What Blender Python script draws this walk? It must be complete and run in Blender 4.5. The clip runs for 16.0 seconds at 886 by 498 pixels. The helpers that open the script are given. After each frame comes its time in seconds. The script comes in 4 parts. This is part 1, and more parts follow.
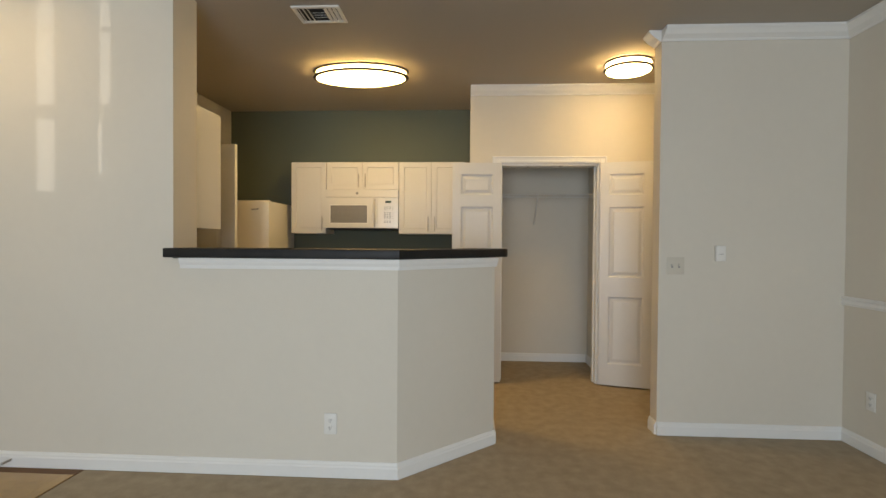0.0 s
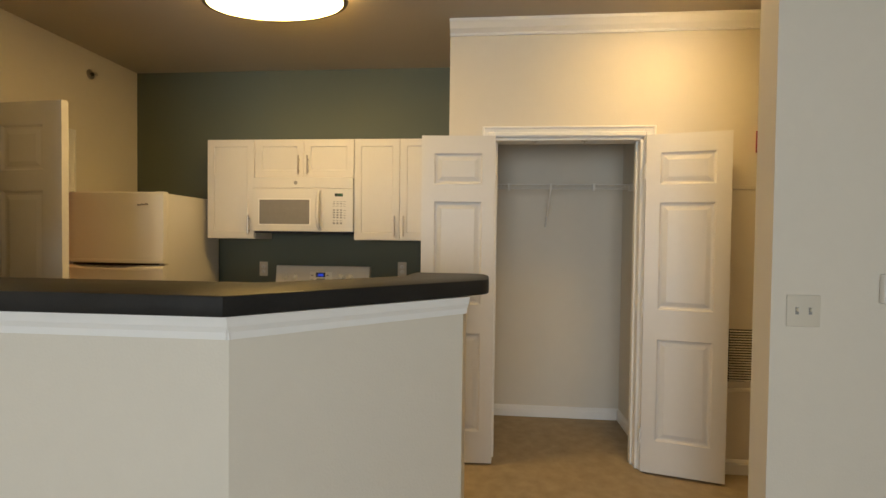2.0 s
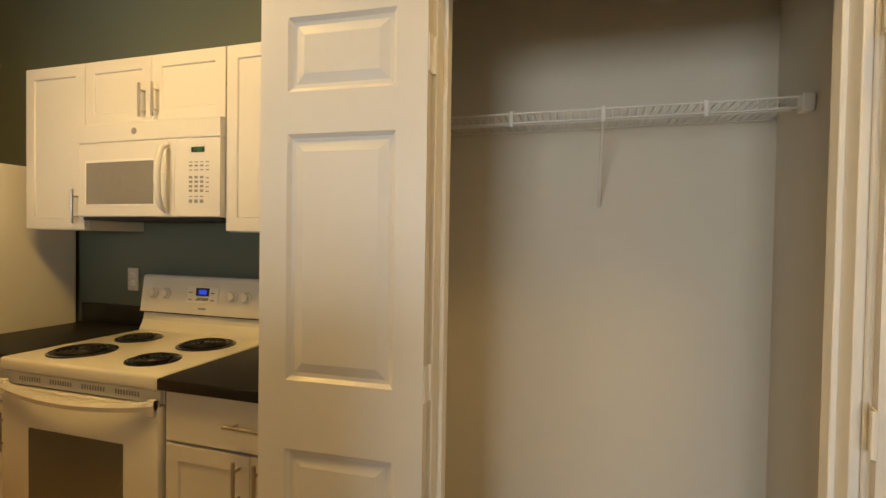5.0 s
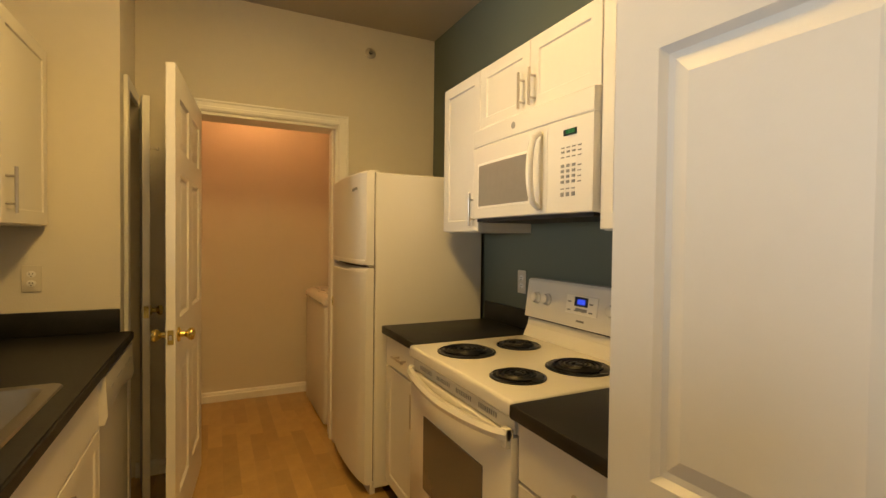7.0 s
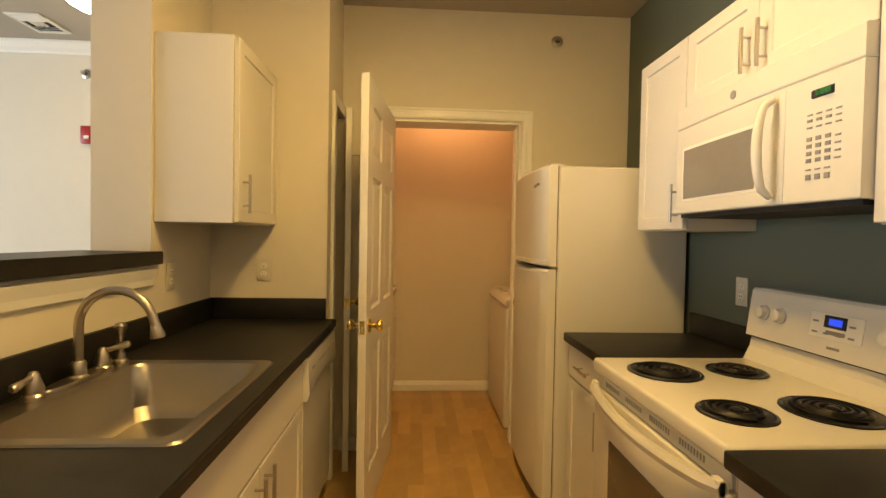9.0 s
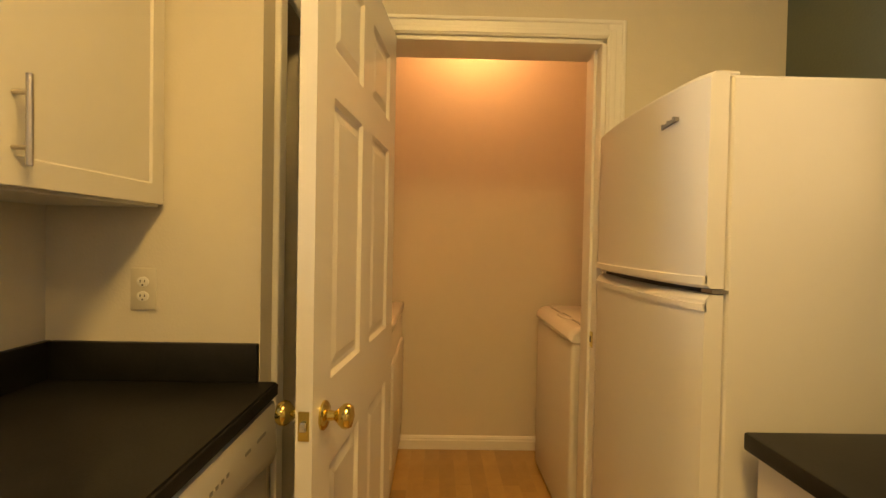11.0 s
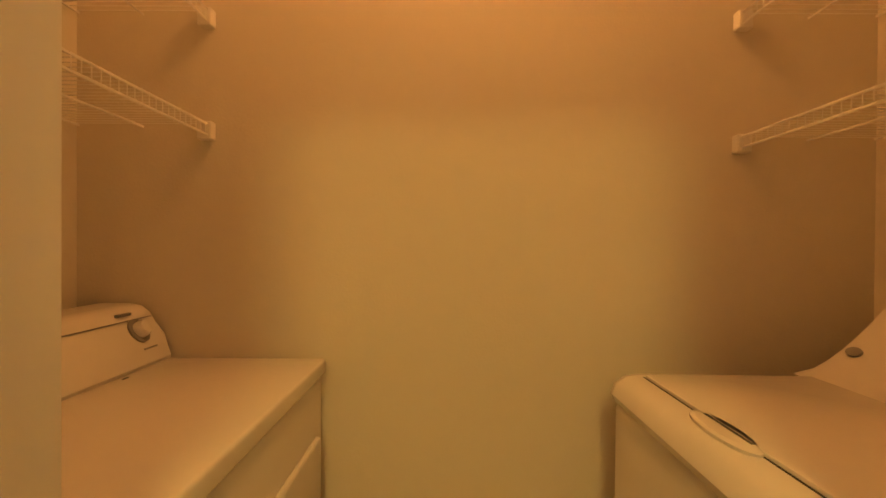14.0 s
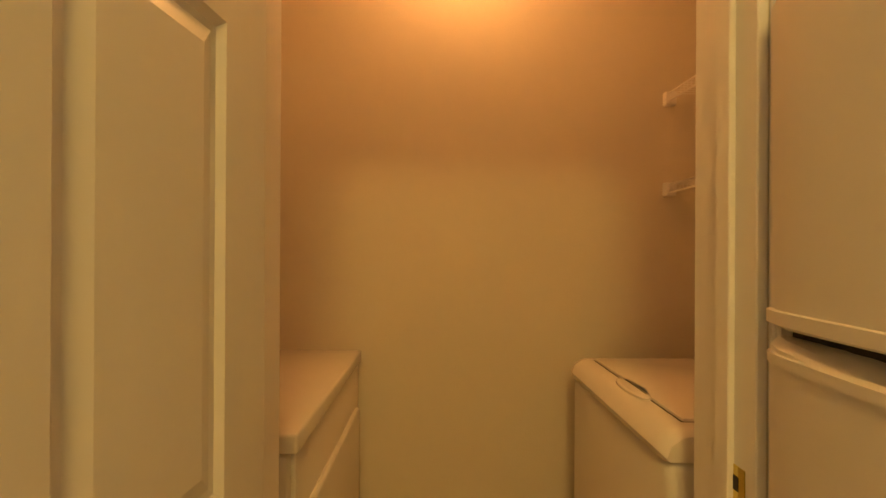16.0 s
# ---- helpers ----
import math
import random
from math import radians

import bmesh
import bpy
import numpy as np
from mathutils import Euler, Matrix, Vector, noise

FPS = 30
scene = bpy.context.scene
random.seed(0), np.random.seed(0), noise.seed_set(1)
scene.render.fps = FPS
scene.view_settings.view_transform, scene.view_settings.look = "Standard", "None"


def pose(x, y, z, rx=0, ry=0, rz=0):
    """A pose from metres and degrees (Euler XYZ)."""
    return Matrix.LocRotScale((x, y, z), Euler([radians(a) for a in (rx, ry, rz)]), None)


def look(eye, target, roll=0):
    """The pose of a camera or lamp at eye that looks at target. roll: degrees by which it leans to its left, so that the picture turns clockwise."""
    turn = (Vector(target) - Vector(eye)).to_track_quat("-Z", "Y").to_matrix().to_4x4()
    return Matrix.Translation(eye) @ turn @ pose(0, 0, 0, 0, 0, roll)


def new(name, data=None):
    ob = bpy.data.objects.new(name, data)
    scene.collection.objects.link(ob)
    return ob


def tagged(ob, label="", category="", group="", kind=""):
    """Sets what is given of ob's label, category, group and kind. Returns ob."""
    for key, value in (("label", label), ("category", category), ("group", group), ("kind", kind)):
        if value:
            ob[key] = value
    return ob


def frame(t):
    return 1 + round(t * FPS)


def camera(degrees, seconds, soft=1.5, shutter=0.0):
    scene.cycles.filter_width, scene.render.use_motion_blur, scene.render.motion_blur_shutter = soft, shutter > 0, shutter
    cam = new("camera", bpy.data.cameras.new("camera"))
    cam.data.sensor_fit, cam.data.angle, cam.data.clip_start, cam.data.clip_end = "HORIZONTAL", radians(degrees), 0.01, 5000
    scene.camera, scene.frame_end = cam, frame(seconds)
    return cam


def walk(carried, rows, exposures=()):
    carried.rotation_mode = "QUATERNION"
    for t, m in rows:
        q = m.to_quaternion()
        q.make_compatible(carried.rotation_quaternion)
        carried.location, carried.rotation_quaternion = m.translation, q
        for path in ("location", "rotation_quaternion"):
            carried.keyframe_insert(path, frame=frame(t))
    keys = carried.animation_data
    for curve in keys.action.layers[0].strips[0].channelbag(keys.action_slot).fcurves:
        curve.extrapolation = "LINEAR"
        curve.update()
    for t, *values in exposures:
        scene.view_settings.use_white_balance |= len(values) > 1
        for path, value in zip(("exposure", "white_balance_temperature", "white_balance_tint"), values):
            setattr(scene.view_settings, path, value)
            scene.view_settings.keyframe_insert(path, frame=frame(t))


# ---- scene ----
cam = camera(86.3, 16.0)
PATH = [
    (0, (0.17, -0.03, 1.304), (0.065, 1.967, 1.273), 0.4),
    (0.5, (0.217, 0.355, 1.353), (0.081, 2.35, 1.316), 0.4),
    (1, (0.299, 0.728, 1.39), (0.145, 2.722, 1.35), 0.4),
    (1.5, (0.382, 1.084, 1.399), (0.215, 3.076, 1.355), 0.6),
    (2, (0.414, 1.42, 1.399), (0.24, 3.412, 1.355), 0.7),
    (2.5, (0.486, 1.726, 1.346), (0.327, 3.719, 1.324), 0.6),
    (3, (0.631, 2.043, 1.372), (0.436, 4.033, 1.332), 0.7),
    (3.2, (0.638, 2.176, 1.362), (0.447, 4.166, 1.327), 0.8),
    (5.3, (0.846, 3.398, 1.364), (0.102, 5.254, 1.328), 0.8),
    (5.5, (0.802, 3.474, 1.345), (-0.081, 5.268, 1.324), 0.8),
    (6, (0.699, 3.599, 1.346), (-0.56, 5.153, 1.318), 1.0),
    (6.5, (0.633, 3.648, 1.367), (-0.926, 4.901, 1.315), 0.7),
    (7, (0.587, 3.736, 1.348), (-1.212, 4.61, 1.304), 0.7),
    (7.5, (0.585, 3.764, 1.349), (-1.338, 4.311, 1.298), 0.8),
    (8, (0.564, 3.79, 1.335), (-1.41, 4.107, 1.293), 0.8),
    (8.5, (0.545, 3.808, 1.334), (-1.446, 3.995, 1.288), 0.8),
    (8.7, (0.531, 3.809, 1.335), (-1.462, 3.962, 1.288), 0.9),
    (10.8, (-0.59, 3.829, 1.295), (-2.589, 3.865, 1.255), 1.1),
    (11, (-0.704, 3.834, 1.304), (-2.704, 3.864, 1.265), 1.1),
    (11.5, (-0.969, 3.866, 1.302), (-2.968, 3.902, 1.263), 1.1),
    (12, (-1.255, 3.887, 1.307), (-3.254, 3.934, 1.264), 1.2),
    (12.5, (-1.553, 3.935, 1.297), (-3.552, 3.938, 1.268), 0.7),
    (13, (-1.774, 3.947, 1.296), (-3.774, 3.939, 1.268), 0.4),
    (13.5, (-2.043, 3.973, 1.28), (-4.043, 3.972, 1.253), 0.3),
    (14, (-2.215, 3.998, 1.256), (-4.215, 3.985, 1.242), 0.4),
    (14.5, (-2.266, 4.001, 1.253), (-4.266, 3.991, 1.245), 0.4),
    (15, (-2.197, 3.992, 1.272), (-4.197, 3.993, 1.266), 0.4),
    (15.5, (-1.983, 3.964, 1.308), (-3.982, 3.982, 1.301), 0.5),
    (16, (-1.742, 3.939, 1.317), (-3.742, 3.966, 1.319), 0.3),
]
EXPOSURES = [(0, 0.48, 6350, 10), (1.5, 0.48, 6500, 10), (3, 0.72, 7100, 10), (5.5, 0.88, 7200, 10), (6.5, 1.0, 7000, 10), (8.5, 1.24, 7000, 10), (11, 1.42, 7250, 10), (12.5, 1.06, 7800, 9), (13.5, 1.36, 7850, 5), (14.5, 1.56, 7650, 2), (16, 1.27, 7850, 5)]
walk(cam, [(t, look(eye, target, roll)) for t, eye, target, roll in PATH], EXPOSURES)

# ---- strength of the lights ----
DAY_POWER, SUN_POWER = 112, 0.42
KITCHEN_LAMP, HALL_LAMP, LIVING_LAMP, LAUNDRY_LAMP = 18.0, 25.0, 12.0, 37.0

# ---- world and daylight ----
world = bpy.data.worlds.new("sky")
scene.world = world
world.use_nodes = True
wn = world.node_tree
sky = wn.nodes.new("ShaderNodeTexSky")
sky.sky_type, sky.sun_disc = "NISHITA", False
sky.sun_elevation, sky.sun_rotation = radians(0.6), radians(180)
wn.links.new(sky.outputs[0], wn.nodes["Background"].inputs[0])
wn.nodes["Background"].inputs[1].default_value = 0.08


def area_lamp(name, m, w, h, power, color):
    data = bpy.data.lights.new(name, "AREA")
    data.shape, data.size, data.size_y, data.energy, data.color = "RECTANGLE", w, h, power, color
    ob = new(name, data)
    ob.matrix_world = m
    return ob


sun = new("sun", bpy.data.lights.new("sun", "SUN"))
sun.data.energy, sun.data.angle, sun.data.color = SUN_POWER, radians(0.2), (1.0, 0.95, 0.88)
sun.matrix_world = look((-2, -8, 2.1), (-2, -2, 2.1 - 6 * math.tan(radians(0.6))))
DAY = (0.78, 0.89, 1.0)
area_lamp("window_daylight", pose(-0.25, -3.42, 1.25, 90, 0, 0), 2.6, 2.1, DAY_POWER, DAY)

# ---- materials ----


def mat(name, color, rough=0.5, metal=0.0, var=0.06, scale=3.0, bump=0.0, bump_scale=200.0, coat=0.0, island=0.0, rvar=0.06):
    m = bpy.data.materials.new(name)
    m.use_nodes = True
    nt, b = m.node_tree, m.node_tree.nodes["Principled BSDF"]
    N, L = nt.nodes.new, nt.links.new
    co = N("ShaderNodeTexCoord")
    big, fine = N("ShaderNodeTexNoise"), N("ShaderNodeTexNoise")
    big.inputs["Scale"].default_value, fine.inputs["Scale"].default_value = scale, scale * 14
    big.inputs["Detail"].default_value, fine.inputs["Detail"].default_value = 4, 3
    L(co.outputs["Object"], big.inputs["Vector"]), L(co.outputs["Object"], fine.inputs["Vector"])
    add = N("ShaderNodeMath")
    add.operation = "ADD"
    half = N("ShaderNodeMath")
    half.operation = "MULTIPLY"
    half.inputs[1].default_value = 0.45
    L(fine.outputs["Fac"], half.inputs[0]), L(big.outputs["Fac"], add.inputs[0]), L(half.outputs[0], add.inputs[1])
    ramp = N("ShaderNodeMapRange")
    ramp.inputs["From Min"].default_value, ramp.inputs["From Max"].default_value = 0.4, 1.05
    ramp.inputs["To Min"].default_value, ramp.inputs["To Max"].default_value = 1 - var, 1 + var
    L(add.outputs[0], ramp.inputs["Value"])
    mul = N("ShaderNodeVectorMath")
    mul.operation = "SCALE"
    mul.inputs[0].default_value = color
    L(ramp.outputs["Result"], mul.inputs["Scale"])
    out = mul.outputs[0]
    if island:
        info = N("ShaderNodeObjectInfo")
        r2 = N("ShaderNodeMapRange")
        r2.inputs["To Min"].default_value, r2.inputs["To Max"].default_value = 1 - island, 1 + island
        L(info.outputs["Random"], r2.inputs["Value"])
        m2 = N("ShaderNodeVectorMath")
        m2.operation = "SCALE"
        L(out, m2.inputs[0]), L(r2.outputs["Result"], m2.inputs["Scale"])
        out = m2.outputs[0]
    L(out, b.inputs["Base Color"])
    rr = N("ShaderNodeMapRange")
    rr.inputs["To Min"].default_value, rr.inputs["To Max"].default_value = max(0.02, rough - rvar), min(1, rough + rvar)
    L(fine.outputs["Fac"], rr.inputs["Value"]), L(rr.outputs["Result"], b.inputs["Roughness"])
    b.inputs["Metallic"].default_value = metal
    b.inputs["Coat Weight"].default_value = coat
    if bump:
        bn, bp = N("ShaderNodeTexNoise"), N("ShaderNodeBump")
        bn.inputs["Scale"].default_value, bn.inputs["Detail"].default_value = bump_scale, 3
        bp.inputs["Strength"].default_value, bp.inputs["Distance"].default_value = bump, 0.003
        L(co.outputs["Object"], bn.inputs["Vector"]), L(bn.outputs["Fac"], bp.inputs["Height"]), L(bp.outputs["Normal"], b.inputs["Normal"])
    return m


def glow(name, color, strength, base=0.8):
    m = bpy.data.materials.new(name)
    m.use_nodes = True
    b = m.node_tree.nodes["Principled BSDF"]
    b.inputs["Base Color"].default_value = (base, base, base, 1)
    b.inputs["Emission Color"].default_value, b.inputs["Emission Strength"].default_value = (*color, 1), strength
    return m


WALL = mat("wall_paint", (0.69, 0.642, 0.55), 0.75, var=0.03, scale=1.3, bump=0.25, bump_scale=140)
GREEN = mat("green_wall_paint", (0.115, 0.135, 0.105), 0.7, var=0.05, scale=1.5, bump=0.25, bump_scale=140)
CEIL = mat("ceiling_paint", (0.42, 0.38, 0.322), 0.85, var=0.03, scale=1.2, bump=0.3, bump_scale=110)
TRIM = mat("white_gloss_trim", (0.82, 0.81, 0.78), 0.35, var=0.03, scale=2, bump=0.06, bump_scale=60)
DOOR = mat("white_door_paint", (0.70, 0.68, 0.64), 0.38, var=0.03, scale=2, bump=0.08, bump_scale=90)
CAB = mat("white_cabinet_paint", (0.68, 0.655, 0.605), 0.38, var=0.025, scale=2, bump=0.04, bump_scale=80)
APPL = mat("white_appliance_enamel", (0.70, 0.68, 0.635), 0.36, var=0.012, scale=2, rvar=0.005)
SMOOTH = mat("smooth_white_enamel", (0.71, 0.69, 0.645), 0.22, var=0.015, scale=2, coat=0.2, rvar=0.01)
PLASTIC = mat("white_plastic", (0.78, 0.76, 0.71), 0.4, var=0.03, scale=6)
GREYP = mat("pale_grey_print", (0.24, 0.24, 0.235), 0.5)
BLACK = mat("black_laminate", (0.013, 0.0125, 0.012), 0.45, var=0.5, scale=9, bump=0.12, bump_scale=300)
BLACK.node_tree.nodes["Principled BSDF"].inputs["Specular IOR Level"].default_value = 0.3
DARK = mat("dark_rubber", (0.015, 0.015, 0.015), 0.6, var=0.2)
COIL = mat("burner_coil", (0.012, 0.012, 0.013), 0.38, metal=0.4, var=0.3, scale=20)
PAN = mat("black_drip_pan", (0.015, 0.014, 0.014), 0.12, var=0.2, scale=12, coat=0.6)
ALMOND = mat("almond_plate_plastic", (0.62, 0.575, 0.48), 0.42, var=0.03, scale=6)
CHROME = mat("chrome", (0.75, 0.74, 0.72), 0.12, metal=1)
NICKEL = mat("brushed_nickel", (0.50, 0.46, 0.41), 0.3, metal=1, var=0.08, scale=20)
BRONZE = mat("dark_nickel_ring", (0.05, 0.043, 0.036), 0.5, metal=0.4, var=0.08, scale=15)
STEEL = mat("stainless_steel", (0.40, 0.375, 0.335), 0.32, metal=1, var=0.06, scale=4)
BRASS = mat("polished_brass", (0.66, 0.52, 0.17), 0.14, metal=1, var=0.06, scale=10)
GLASS = mat("smoked_oven_glass", (0.10, 0.095, 0.085), 0.12, var=0.06, scale=4, coat=0.5)
MWGLASS = mat("screened_microwave_window", (0.24, 0.23, 0.215), 0.22, var=0.05, scale=30, coat=0.4)
CARPET = mat("beige_carpet", (0.40, 0.325, 0.225), 0.95, var=0.18, scale=13, bump=1.0, bump_scale=260)
WOOD = mat("oak_laminate", (0.42, 0.272, 0.10), 0.30, var=0.16, scale=9, bump=0.08, bump_scale=60, coat=0.25, island=0.16)
UNDER = mat("floor_base", (0.16, 0.08, 0.03), 0.7)
RED = mat("red_alarm_plastic", (0.32, 0.015, 0.015), 0.4)
WIRE = mat("white_vinyl_wire", (0.78, 0.76, 0.71), 0.4, var=0.03)
LAMP_K = glow("kitchen_lamp_diffuser", (1.0, 0.635, 0.20), KITCHEN_LAMP)
LAMP_H = glow("hall_lamp_diffuser", (1.0, 0.64, 0.23), HALL_LAMP)
LAMP_V = glow("living_lamp_diffuser", (1.0, 0.72, 0.36), LIVING_LAMP)
LAMP_L = glow("laundry_lamp_globe", (1.0, 0.42, 0.145), LAUNDRY_LAMP)
LED_B = glow("blue_display", (0.02, 0.07, 0.8), 0.5, 0.01)
LED_G = glow("green_display", (0.03, 0.6, 0.12), 0.1, 0.01)

# ---- building helpers ----


def thing(name, m, label, category, group="", kind=""):
    ob = new(name)
    ob.empty_display_size = 0.05
    ob.matrix_world = m
    return tagged(ob, label, category, group, kind)


def part(name, bm, material, parent=None, label="", smooth=False):
    me = bpy.data.meshes.new(name)
    bmesh.ops.recalc_face_normals(bm, faces=bm.faces)
    bm.to_mesh(me)
    bm.free()
    me.materials.append(material)
    if smooth:
        me.shade_smooth()
        me.set_sharp_from_angle(angle=radians(38))
    ob = new(name, me)
    if parent:
        ob.parent = parent
    if label:
        tagged(ob, label)
    return ob


def solid(name, bm, material, label, category, group="", kind="", smooth=False):
    return tagged(part(name, bm, material, None, "", smooth), label, category, group, kind)


def box(bm, x0, x1, y0, y1, z0, z1, bevel=0.0, seg=2):
    r = bmesh.ops.create_cube(bm, size=1.0)
    vs = r["verts"]
    for v in vs:
        v.co = Vector(((x0 + x1) / 2 + v.co.x * (x1 - x0), (y0 + y1) / 2 + v.co.y * (y1 - y0), (z0 + z1) / 2 + v.co.z * (z1 - z0)))
    if bevel:
        es = list({e for v in vs for e in v.link_edges})
        bmesh.ops.bevel(bm, geom=es, offset=bevel, segments=seg, affect="EDGES", profile=0.5)
    return bm


def B(*a, **k):
    return box(bmesh.new(), *a, **k)


def prism(bm, pts, z0, z1, bevel=0.0, seg=3):
    lo = [bm.verts.new((x, y, z0)) for x, y in pts]
    hi = [bm.verts.new((x, y, z1)) for x, y in pts]
    n = len(pts)
    faces = [bm.faces.new(lo[::-1]), bm.faces.new(hi)] + [bm.faces.new((lo[i], lo[(i + 1) % n], hi[(i + 1) % n], hi[i])) for i in range(n)]
    if bevel:
        es = [e for f in faces[:2] for e in f.edges]
        bmesh.ops.bevel(bm, geom=es, offset=bevel, segments=seg, affect="EDGES", profile=0.5)
    return bm


def lathe(bm, prof, m=Matrix(), n=20, ry=1.0):
    """A body of revolution round local z from rows of radius and height."""
    rings = [[bm.verts.new(m @ Vector((r * math.cos(a), r * ry * math.sin(a), h))) for a in np.linspace(0, 2 * math.pi, n, endpoint=False)] for r, h in prof]
    for a, b in zip(rings, rings[1:]):
        for i in range(n):
            bm.faces.new((a[i], a[(i + 1) % n], b[(i + 1) % n], b[i]))
    bm.faces.new(rings[0][::-1]), bm.faces.new(rings[-1])
    return bm


def tube(bm, pts, r, n=8):
    pts = [Vector(p) for p in pts]
    rings = []
    side = None
    for i, p in enumerate(pts):
        d = (pts[min(i + 1, len(pts) - 1)] - pts[max(i - 1, 0)]).normalized()
        if side is None:
            side = d.orthogonal().normalized()
        side = (side - d * side.dot(d)).normalized()
        up = d.cross(side)
        rad = r[i] if isinstance(r, (list, tuple)) else r
        rings.append([bm.verts.new(p + rad * (math.cos(a) * side + math.sin(a) * up)) for a in np.linspace(0, 2 * math.pi, n, endpoint=False)])
    for a, b in zip(rings, rings[1:]):
        for i in range(n):
            bm.faces.new((a[i], a[(i + 1) % n], b[(i + 1) % n], b[i]))
    bm.faces.new(rings[0][::-1]), bm.faces.new(rings[-1])
    return bm


def profile_run(bm, prof, a, b, side):
    """A moulding from a to b in plan; prof rows are (out from the wall, height); side +1: out to the left of a-b."""
    a, b = Vector((*a, 0)), Vector((*b, 0))
    d = (b - a).normalized()
    out = Vector((-d.y, d.x, 0)) * side
    ra, rb = ([bm.verts.new(p + out * o + Vector((0, 0, h))) for o, h in prof] for p in (a, b))
    n = len(prof)
    for i in range(n):
        bm.faces.new((ra[i], ra[(i + 1) % n], rb[(i + 1) % n], rb[i]))
    bm.faces.new(ra[::-1]), bm.faces.new(rb)
    return bm


BASE = [(0.001, 0), (0.016, 0), (0.016, 0.058), (0.012, 0.066), (0.012, 0.074), (0.006, 0.086), (0.001, 0.088)]
CROWN = [(0.001, 2.66), (0.012, 2.66), (0.018, 2.672), (0.05, 2.69), (0.07, 2.712), (0.082, 2.722), (0.082, 2.738), (0.001, 2.738)]


def moulding(name, prof, runs, label, material=None):
    bm = bmesh.new()
    for a, b, s in runs:
        profile_run(bm, prof, a, b, s)
    return solid(name, bm, material or TRIM, label, name.split("_")[0], kind="structure")


def wall(name, boxes, material, label):
    bm = bmesh.new()
    for b in boxes:
        box(bm, *b)
    return solid(name, bm, material, label, "wall", kind="structure")


# ---- the plan ----
CEIL_Z = 2.74
BAR_Y, BAR_B = 2.53, 2.76        # bar wall, dining and kitchen faces
PIL_X = -1.475                     # where the bar opening starts
STUB_X, STUB_Y = -2.02, 3.35
WEST = -2.48                       # kitchen's west wall
NORTH = 5.14
CL_Y, CL_X = 4.392, 0.185           # coat closet front and its kitchen side
LD0, LD1 = 3.62, 4.46            # laundry doorway
LAU_N = 5.27                      # laundry north wall
LAU = -3.625                       # laundry back wall
RW_X, RW_Y = 1.463, 3.245

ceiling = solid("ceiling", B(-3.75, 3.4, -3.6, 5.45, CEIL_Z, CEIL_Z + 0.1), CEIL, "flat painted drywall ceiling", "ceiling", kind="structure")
ground = solid("floor_carpet", B(-3.75, 3.4, -3.6, 5.45, -0.1, -0.003), CARPET, "worn beige cut-pile carpet floor", "floor", kind="structure")

wall("wall_bar", [(-3.4, PIL_X, BAR_Y, BAR_B, 0, CEIL_Z), (PIL_X, -0.21, BAR_Y, BAR_B, 0, 1.2)], WALL, "off-white painted wall under the breakfast bar")
bm = bmesh.new()
prism(bm, [(-0.21, BAR_Y), (0.345, 3.03), (0.345, 3.335), (0.185, 3.335), (0.185, 3.12), (-0.29, BAR_B), (-0.29, BAR_Y + 0.002)], 0, 1.2)
solid("wall_bar_angle", bm, WALL, "off-white angled end of the bar wall", "wall", kind="structure")
wall("wall_stub", [(STUB_X - 0.1, STUB_X, BAR_B, STUB_Y, 0, CEIL_Z), (STUB_X - 0.1 + 0.002, STUB_X - 0.002, STUB_Y - 0.1, STUB_Y - 0.001, 0, CEIL_Z)], WALL, "cream painted wall beside the counter")
PX0, PX1 = -2.465, -2.165          # pantry doorway
wall("wall_pantry", [(WEST, STUB_X - 0.1, STUB_Y - 0.1, STUB_Y, 2.05, CEIL_Z), (PX1, STUB_X - 0.1, STUB_Y - 0.1, STUB_Y, 0, 2.05)], WALL, "cream wall over the pantry door")
wall("wall_pantry_back", [(-2.61, STUB_X - 0.1, 2.70, 2.78, 0, CEIL_Z)], WALL, "dark inner wall of the pantry")
wall("wall_west", [(WEST - 0.175, WEST, BAR_B, LD0, 0, CEIL_Z), (WEST - 0.175, WEST, LD1, LAU_N + 0.12, 0, CEIL_Z), (WEST - 0.175, WEST, LD0, LD1, 2.065, CEIL_Z)], WALL, "cream painted kitchen wall with the laundry doorway")
wall("wall_green", [(WEST, CL_X, NORTH, NORTH + 0.12, 0, CEIL_Z)], GREEN, "dark sage green painted kitchen accent wall")
C0, C1 = 0.46, 1.368              # coat closet doorway
wall("wall_closet", [(CL_X, C0, CL_Y, CL_Y + 0.12, 0, CEIL_Z), (C1, 3.3, CL_Y, CL_Y + 0.12, 0, CEIL_Z), (C0, C1, CL_Y, CL_Y + 0.12, 2.03, CEIL_Z)], WALL, "cream painted wall round the coat closet")
wall("wall_closet_west", [(CL_X, CL_X + 0.1, CL_Y + 0.12, NORTH + 0.2, 0, CEIL_Z)], WALL, "plain cream side wall of the closet")
wall("wall_closet_east", [(1.475, 1.575, CL_Y + 0.12, NORTH + 0.2, 0, CEIL_Z)], WALL, "plain cream side wall of the closet")
wall("wall_closet_back", [(CL_X + 0.1, 1.475, 5.19, 5.34, 0, CEIL_Z)], WALL, "plain cream back wall of the closet")
wall("wall_right", [(RW_X, 2.675, RW_Y, RW_Y + 0.115, 0, CEIL_Z)], WALL, "off-white painted partition wall by the entry")
wall("wall_east", [(2.675, 2.74, -3.6, RW_Y + 0.115, 0, CEIL_Z)], WALL, "off-white dining room wall with a chair rail")
